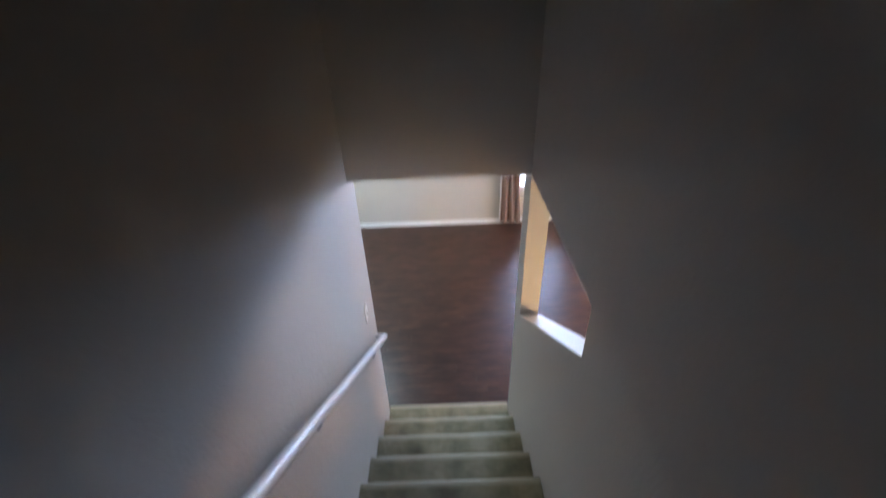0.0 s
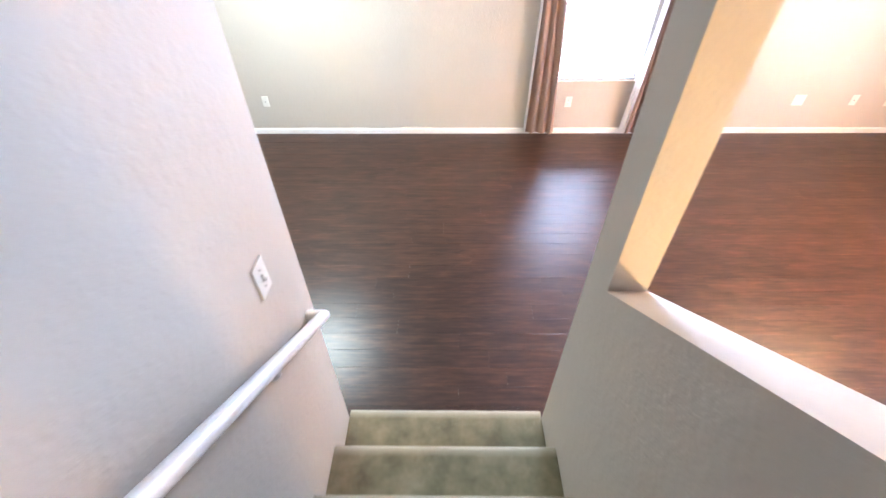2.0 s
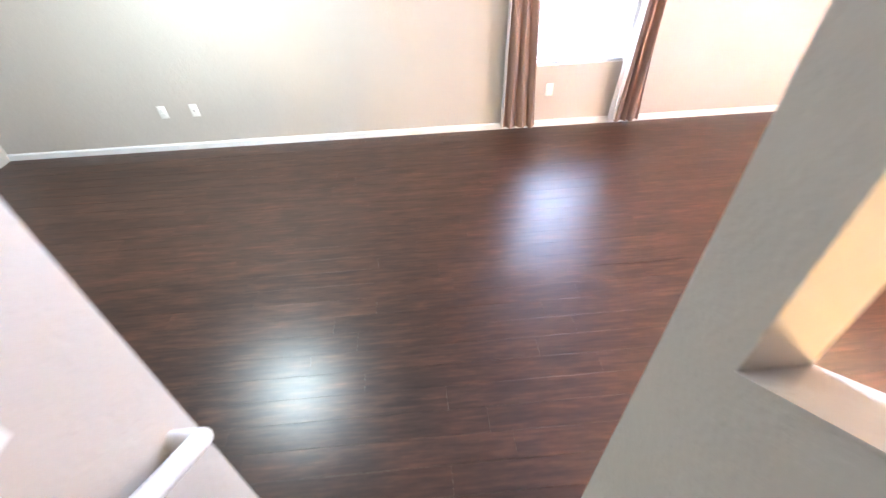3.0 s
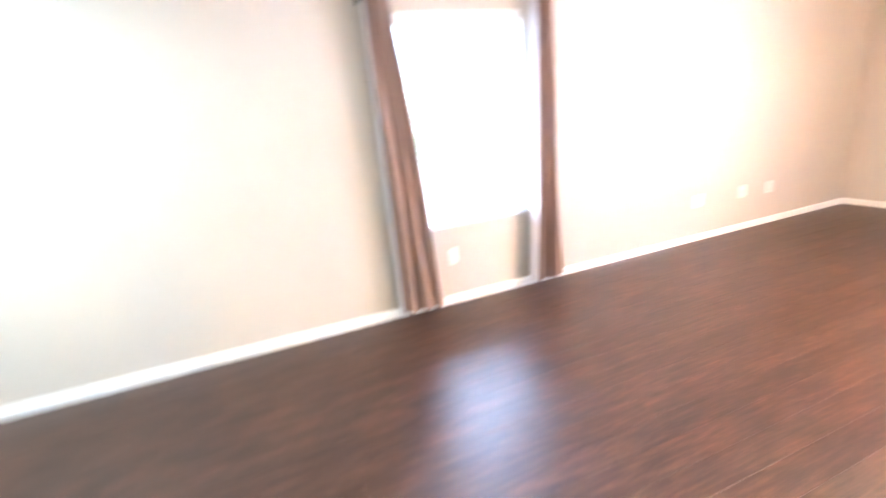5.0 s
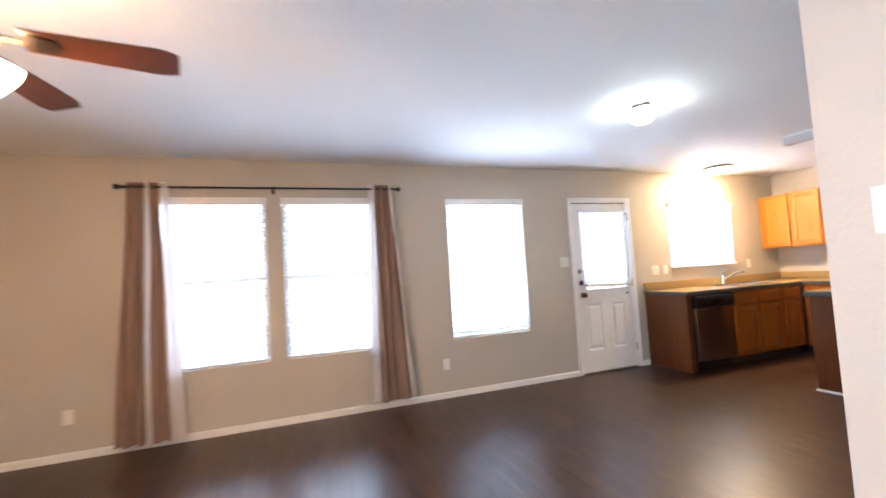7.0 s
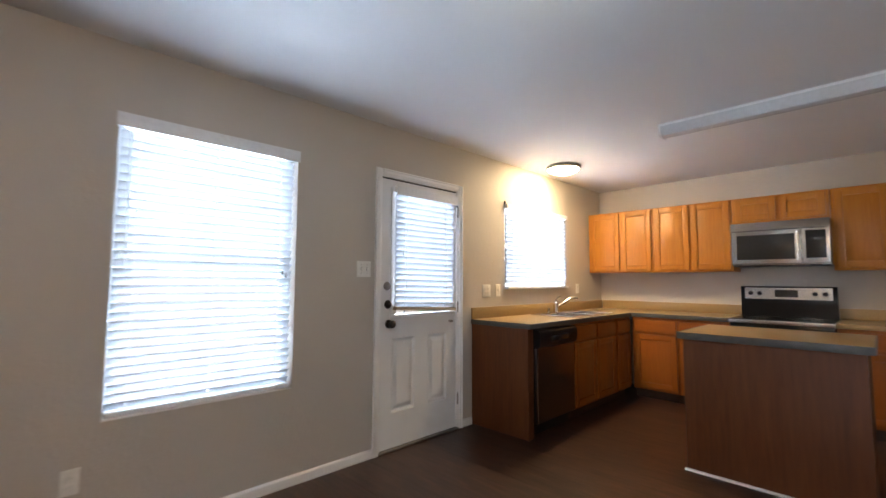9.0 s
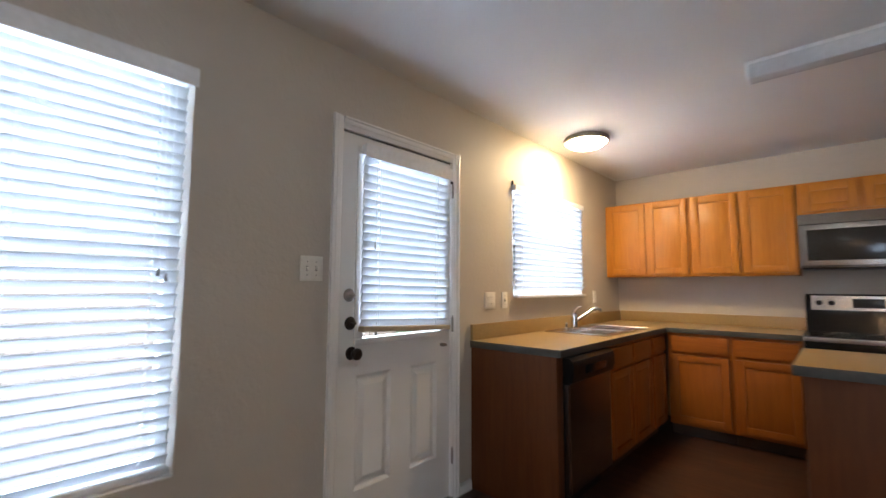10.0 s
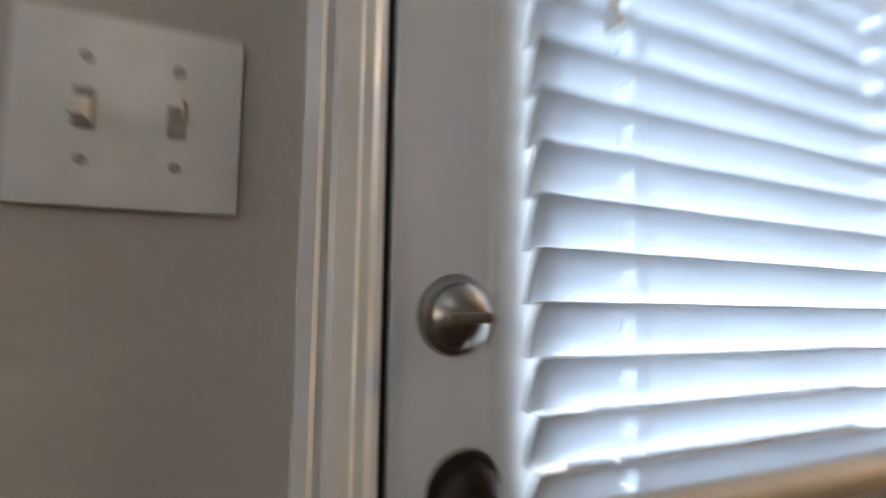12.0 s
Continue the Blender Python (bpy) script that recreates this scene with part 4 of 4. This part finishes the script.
# worktops
SX0, SX1, SY0, SY1 = 5.89, 6.355, -5.53, -4.70
top_bm = slab_with_holes(5.805, XB - 0.001, YC + 0.001, -3.838, 0.876, 0.914, [(SX0, SX1, SY0, SY1)], "z")
box(top_bm, (4.878, YC + 0.001, 0.876), (5.805, -5.797, 0.914), 0.0)
wt = thing("worktop", (0, 0, 0), "tan laminate worktop with backsplash and sink cut-out", "worktop")
part("top", top_bm, M_TOP, wt, smooth=False)
bm = B()
box(bm, (XB - 0.021, YC + 0.02, 0.915), (XB - 0.001, -3.838, 1.018), 0.004)
part("backsplash", bm, M_TOP, wt)
bm = B()
box(bm, (4.878, YC + 0.001, 0.915), (XB - 0.022, YC + 0.021, 1.018), 0.004)
part("backsplash", bm, M_TOP, wt)
bm = B()
box(bm, (5.800, -5.797, 0.874), (5.8045, -3.8335, 0.9155), 0.0015)
box(bm, (5.800, -3.8375, 0.874), (XB - 0.002, -3.8335, 0.9155), 0.0015)
box(bm, (4.878, -5.7965, 0.874), (5.800, -5.7925, 0.9155), 0.0015)
part("edge_band", bm, M_EDGE, wt, "grey laminate edge")
wt2 = thing("worktop", (0, 0, 0), "short tan laminate worktop beside the range", "worktop")
bm = B()
box(bm, (3.50, YC + 0.001, 0.876), (4.116, -5.795, 0.914), 0.003)
part("top", bm, M_TOP, wt2)
bm = B()
box(bm, (3.50, YC + 0.001, 0.915), (4.116, YC + 0.021, 1.018), 0.004)
part("backsplash", bm, M_TOP, wt2)

# sink and tap
sink = thing("kitchen_sink", (SX0, SY1, 0.914), "stainless steel double bowl sink set in the worktop", "sink", rz=-90)
sw, sd = SY1 - SY0, SX1 - SX0
mid = sw / 2
holes = [(0.03, mid - 0.018, 0.03, sd - 0.085), (mid + 0.018, sw - 0.03, 0.03, sd - 0.085)]
part("rim", slab_with_holes(-0.012, sw + 0.012, -0.012, sd + 0.012, 0.0015, 0.006, holes, "z"), M_SINK, sink, smooth=False)
bm = B()
corners = [(-0.012, -0.012), (sw + 0.012, -0.012), (sw + 0.012, sd + 0.012), (-0.012, sd + 0.012), (-0.012, -0.012)]
sweep(bm, [(x, y, 0.006) for x, y in corners], 0.0045, 10)
part("rolled_edge", bm, M_SINK, sink, "bright rolled edge")
for x0, x1, y0, y1 in holes:
    bm = B()
    sweep(bm, [(x, y, 0.006) for x, y in ((x0, y0), (x1, y0), (x1, y1), (x0, y1), (x0, y0))], 0.0035, 10)
    part("bowl_lip", bm, M_SINK, sink)
    t = bmesh.new()
    loops = []
    for k, z in ((0.0, 0.004), (0.004, -0.15), (0.02, -0.17)):
        loops.append([t.verts.new(p) for p in ((x0 + k, y0 + k, z), (x1 - k, y0 + k, z), (x1 - k, y1 - k, z), (x0 + k, y1 - k, z))])
    for p, q in zip(loops, loops[1:]):
        for i in range(4):
            t.faces.new((p[i], q[i], q[(i + 1) % 4], p[(i + 1) % 4]))
    t.faces.new(loops[-1])
    bmesh.ops.bevel(t, geom=[e for e in t.edges if abs(e.verts[0].co.z - e.verts[1].co.z) > 0.05], offset=0.03, segments=3, affect="EDGES")
    b_ = part("bowl", t, M_SINK, sink)
    bm = B()
    cx, cy = (x0 + x1) / 2, (y0 + y1) / 2
    lathe(bm, [(0.0, -0.168), (0.038, -0.166), (0.042, -0.1685), (0.0, -0.1695)], pose(cx, cy, 0), 24)
    part("drain", bm, M_CHROME, b_)
tap = thing("kitchen_tap", (SX1 - 0.035, -5.09, 0.920), "chrome single-lever kitchen tap with a swung spout", "tap", rz=-90)
bm = B()
box(bm, (-0.10, -0.026, 0), (0.10, 0.026, 0.010), 0.009, 3)
part("deck_plate", bm, M_CHROME, tap)
bm = B()
lathe(bm, [(0.0, 0.01), (0.032, 0.01), (0.029, 0.03), (0.027, 0.085), (0.029, 0.105), (0.024, 0.122), (0.012, 0.130), (0.0, 0.131)], n=28)
part("body", bm, M_CHROME, tap)
bm = B()
sweep(bm, [(0, 0, 0.055), (0.05, -0.04, 0.092), (0.13, -0.10, 0.150), (0.170, -0.130, 0.162), (0.190, -0.145, 0.158), (0.196, -0.150, 0.140)], 0.0145, 16)
part("spout", bm, M_CHROME, tap)
bm = B()
sweep(bm, [(0, 0, 0.115), (0.0, 0.0, 0.142), (0.025, -0.018, 0.172), (0.050, -0.034, 0.178)], 0.0075, 12)
part("lever", bm, M_CHROME, tap)
bm = B()
lathe(bm, [(0.0, 0.0), (0.017, 0.0), (0.017, 0.012), (0.011, 0.02), (0.012, 0.055), (0.0, 0.06)], pose(-0.15, 0.0, 0), 20)
part("side_spray", bm, M_CHROME, tap)

# dishwasher
dw = thing("dishwasher", (5.835, -3.93, 0), "stainless dishwasher with a black control panel", "dishwasher", rz=-90)
DW = 0.612
bm = B()
box(bm, (0.004, 0.0, 0.1), (DW - 0.004, 0.58, 0.868), 0.002)
part("body", bm, M_MATT, dw)
bm = B()
box(bm, (0.006, -0.026, 0.115), (DW - 0.006, -0.001, 0.715), 0.006, 3)
part("door", bm, M_DARKSTEEL, dw, "dark brushed stainless door")
bm = B()
box(bm, (0.0055, -0.0275, 0.115), (0.020, -0.0255, 0.715), 0.0008)
part("edge_trim", bm, M_STEEL, dw, "bright steel edge trim")
bm = B()
prism(bm, [(-0.028, 0.712), (-0.046, 0.725), (-0.058, 0.760), (-0.060, 0.815), (-0.052, 0.845), (-0.030, 0.862), (-0.001, 0.862), (-0.001, 0.712)], "x", 0.006, DW - 0.006)
part("control_panel", bm, M_MATT, dw)
bm = B()
box(bm, (0.16, -0.064, 0.762), (DW - 0.16, -0.056, 0.808), 0.004)
part("handle", bm, M_BLACK, dw, "recessed black handle")
bm = B()
box(bm, (0.006, 0.045, 0.004), (DW - 0.006, 0.06, 0.1))
part("kick_plate", bm, M_MATT, dw)
fill = B()
box(fill, (5.838, -3.928, 0.001), (5.858, -3.870, 0.872), 0.001)
solid("filler_strip", fill, M_PANEL, "brown filler strip beside the dishwasher", "panel")

# range
rg = thing("kitchen_range", (4.870, -5.790, 0), "black electric range with a stainless control panel and knobs", "range", rz=180)
RW = 0.752
bm = B()
box(bm, (0.002, 0.0, 0.06), (RW - 0.002, 0.60, 0.895), 0.004)
part("body", bm, M_BLACK, rg)
bm = B()
box(bm, (0.0, -0.024, 0.896), (RW, 0.605, 0.918), 0.006, 3)
part("cooktop", bm, M_BLACK, rg, "black glass cooktop")
bm = B()
box(bm, (0.0, -0.034, 0.880), (RW, -0.022, 0.914), 0.005, 3)
part("front_trim", bm, M_STEEL, rg, "bright steel front trim")
for x, y, r in ((0.19, 0.16, 0.095), (0.56, 0.16, 0.115), (0.19, 0.43, 0.075), (0.56, 0.43, 0.095)):
    bm = B()
    lathe(bm, [(r - 0.003, 0.0), (r - 0.003, 0.0008), (r, 0.0008), (r, 0.0)], pose(x, y, 0.918), 40)
    part("burner_ring", bm, M_STEEL, rg)
bm = B()
prism(bm, [(0.60, 0.918), (0.53, 0.918), (0.545, 1.03), (0.552, 1.205), (0.56, 1.218), (0.60, 1.218)], "x", 0.0, RW)
part("backguard", bm, M_BLACK, rg)
bm = B()
prism(bm, [(0.5505, 1.09), (0.5425, 1.09), (0.5435, 1.205), (0.5515, 1.207)], "x", 0.035, RW - 0.035)
part("control_panel", bm, M_STEEL, rg, "brushed stainless control panel")
for x in (0.085, 0.16, 0.59, 0.665):
    bm = B()
    lathe(bm, [(0.0, 0.022), (0.015, 0.022), (0.019, 0.018), (0.022, 0.0), (0.0, 0.0)], pose(x, 0.5435, 1.147, 90, 0, 0), 24)
    k = part("knob", bm, M_MATT, rg)
    bm = B()
    box(bm, (x - 0.003, 0.516, 1.131), (x + 0.003, 0.523, 1.163), 0.001)
    part("grip", bm, M_MATT, k)
bm = B()
box(bm, (0.285, 0.536, 1.112), (0.465, 0.5435, 1.182), 0.003)
part("display", bm, M_DARKGLASS, rg, "dark glass clock display")
bm = B()
box(bm, (0.008, -0.030, 0.25), (RW - 0.008, -0.001, 0.865), 0.006, 3)
d_ = part("oven_door", bm, M_BLACK, rg)
bm = B()
box(bm, (0.13, -0.034, 0.38), (RW - 0.13, -0.029, 0.70), 0.004)
part("oven_window", bm, M_DARKGLASS, d_)
bm = B()
tube(bm, (0.05, -0.075, 0.80), (RW - 0.05, -0.075, 0.80), 0.013, n=16)
for x in (0.07, RW - 0.07):
    box(bm, (x - 0.012, -0.075, 0.79), (x + 0.012, -0.028, 0.81), 0.003)
part("handle", bm, M_STEEL, d_, "stainless bar handle")
bm = B()
box(bm, (0.008, -0.024, 0.07), (RW - 0.008, -0.001, 0.238), 0.006, 3)
part("drawer", bm, M_BLACK, rg)

# microwave
mw = thing("microwave_oven", (4.873, -6.020, 1.42), "stainless over-range microwave with a dark glass door", "microwave", rz=180)
MW, MH = 0.748, 0.418
bm = B()
box(bm, (0, 0.0, 0), (MW, 0.395, MH), 0.004)
part("body", bm, M_GREYSTEEL, mw)
bm = B()
prism(bm, [(-0.004, MH - 0.075), (-0.022, MH - 0.08), (-0.008, MH), (0.0, MH)], "x", 0.002, MW - 0.002)
part("vent_grille", bm, M_GREYSTEEL, mw)
bm = B()
box(bm, (0.004, -0.026, 0.012), (0.545, -0.001, MH - 0.085), 0.006, 3)
d_ = part("door", bm, M_GREYSTEEL, mw, "brushed stainless door")
bm = B()
box(bm, (0.05, -0.029, 0.055), (0.50, -0.0245, MH - 0.125), 0.004)
part("window", bm, M_DARKGLASS, d_, "dark glass window")
bm = B()
tube(bm, (0.525, -0.062, 0.045), (0.525, -0.062, MH - 0.11), 0.012, n=16)
for z in (0.065, MH - 0.13):
    box(bm, (0.515, -0.06, z - 0.01), (0.535, -0.024, z + 0.01), 0.003)
part("handle", bm, M_CHROME, d_, "polished bar handle")
bm = B()
box(bm, (0.552, -0.026, 0.012), (MW - 0.004, -0.001, MH - 0.085), 0.006, 3)
c_ = part("control_panel", bm, M_GREYSTEEL, mw)
bm = B()
box(bm, (0.578, -0.029, 0.06), (MW - 0.03, -0.0245, MH - 0.105), 0.004)
part("keypad", bm, M_DARKGLASS, c_, "dark glass keypad")
bm = B()
box(bm, (0.01, 0.01, -0.008), (MW - 0.01, 0.38, -0.0005), 0.002)
part("underside", bm, M_MATT, mw)

# island
isl = thing("kitchen_island", (3.90, -4.19, 0), "brown veneered kitchen island with a tan laminate top", "island")
IW, ID = 0.905, 0.60
bm = B()
box(bm, (0, -ID, 0.001), (IW, 0, 0.872), 0.003)
part("body", bm, M_PANEL, isl)
bm = B()
box(bm, (-0.03, -ID - 0.16, 0.876), (IW + 0.03, 0.022, 0.914), 0.003)
part("top", bm, M_TOP, isl)
bm = B()
for a, b in (((-0.034, 0.0215), (IW + 0.034, 0.026)), ((IW + 0.0295, -ID - 0.16), (IW + 0.034, 0.0215)), ((-0.034, -ID - 0.16), (-0.0295, 0.0215))):
    box(bm, (a[0], a[1], 0.870), (b[0], b[1], 0.9155), 0.0015)
part("edge_band", bm, M_EDGE, isl, "grey laminate edge")
bm = B()
prism(bm, [(0, 0.001), (0.014, 0.001), (0.012, 0.010), (0.0, 0.014)], "x", -0.012, IW + 0.012)
part("quarter_round", bm, M_TRIM, isl, "pale strip at the floor")

# ---- outside ----
fence = thing("fence", (13.0, -9, -0.18), "weathered wooden privacy fence beyond the lawn", "fence")
bm = B()
box(bm, (-0.008, 0, 0), (0.008, 0.138, 1.8), 0.003)
me = mesh_of("board", bm, M_FENCE, False)
for k in range(120):
    o = new("board", me)
    o.parent = fence
    o.location = (random.uniform(-0.004, 0.004), 0.143 * k, random.uniform(-0.01, 0.01))
for z in (0.35, 1.35):
    bm = B()
    box(bm, (0.012, 0, z), (0.05, 17.2, z + 0.09))
    part("rail", bm, M_FENCE, fence)

# ---- floor planks ----
PW, PL_, GAP = 0.127, 1.215, 0.0007
floor = thing("floor", (0, 0, 0), "dark glossy hand-scraped laminate plank floor", "floor", kind="structure")


def plank_verts(x0, x1, y0, y1):
    """Boards with a fine bevel along their length and tight butt ends."""
    c, e, h = 0.0006, 0.00005, 0.00018
    return ([(x0, y0, -0.010), (x1, y0, -0.010), (x1, y1, -0.010), (x0, y1, -0.010), (x0, y0, -h), (x1, y0, -h), (x1, y1, -h), (x0, y1, -h),
             (x0 + e, y0 + c, 0), (x1 - e, y0 + c, 0), (x1 - e, y1 - c, 0), (x0 + e, y1 - c, 0)],
            [(8, 9, 10, 11), (4, 5, 9, 8), (5, 6, 10, 9), (6, 7, 11, 10), (7, 4, 8, 11), (0, 1, 5, 4), (1, 2, 6, 5), (2, 3, 7, 6), (3, 0, 4, 7)])


rng = random.Random(7)
shared, rest_v, rest_f = {}, [], []
y = YC
while y < YA - 0.01:
    y1 = min(y + PW, YA)
    x = XW - rng.uniform(0.1, 1.1)
    while x < XB:
        a, b = max(x, XW), min(x + PL_, XB)
        if b - a > 0.02:
            w, h = round(b - a - 0.0002, 4), round(y1 - y - GAP, 3)
            if y > -1.15 and b > -0.3 and y1 > 0.0 or (y > -1.15 and a > 1.2):
                key = (w, h)
                if key not in shared:
                    v, f = plank_verts(0, w, 0, h)
                    me = bpy.data.meshes.new("plank")
                    me.from_pydata(v, [], f)
                    me.materials.append(M_PLANK)
                    shared[key] = me
                o = new("plank", shared[key])
                o.parent = floor
                o.location = (a, y, rng.uniform(-0.00008, 0.0))
            else:
                v, f = plank_verts(a, a + w, y, y + h)
                n0 = len(rest_v)
                rest_v += v
                rest_f += [tuple(i + n0 for i in q) for q in f]
        x += PL_
    y += PW
me = bpy.data.meshes.new("planks")
me.from_pydata(rest_v, [], rest_f)
me.materials.append(M_PLANKS)
o = new("planks", me)
o.parent = floor
tagged(o, kind="stuff")
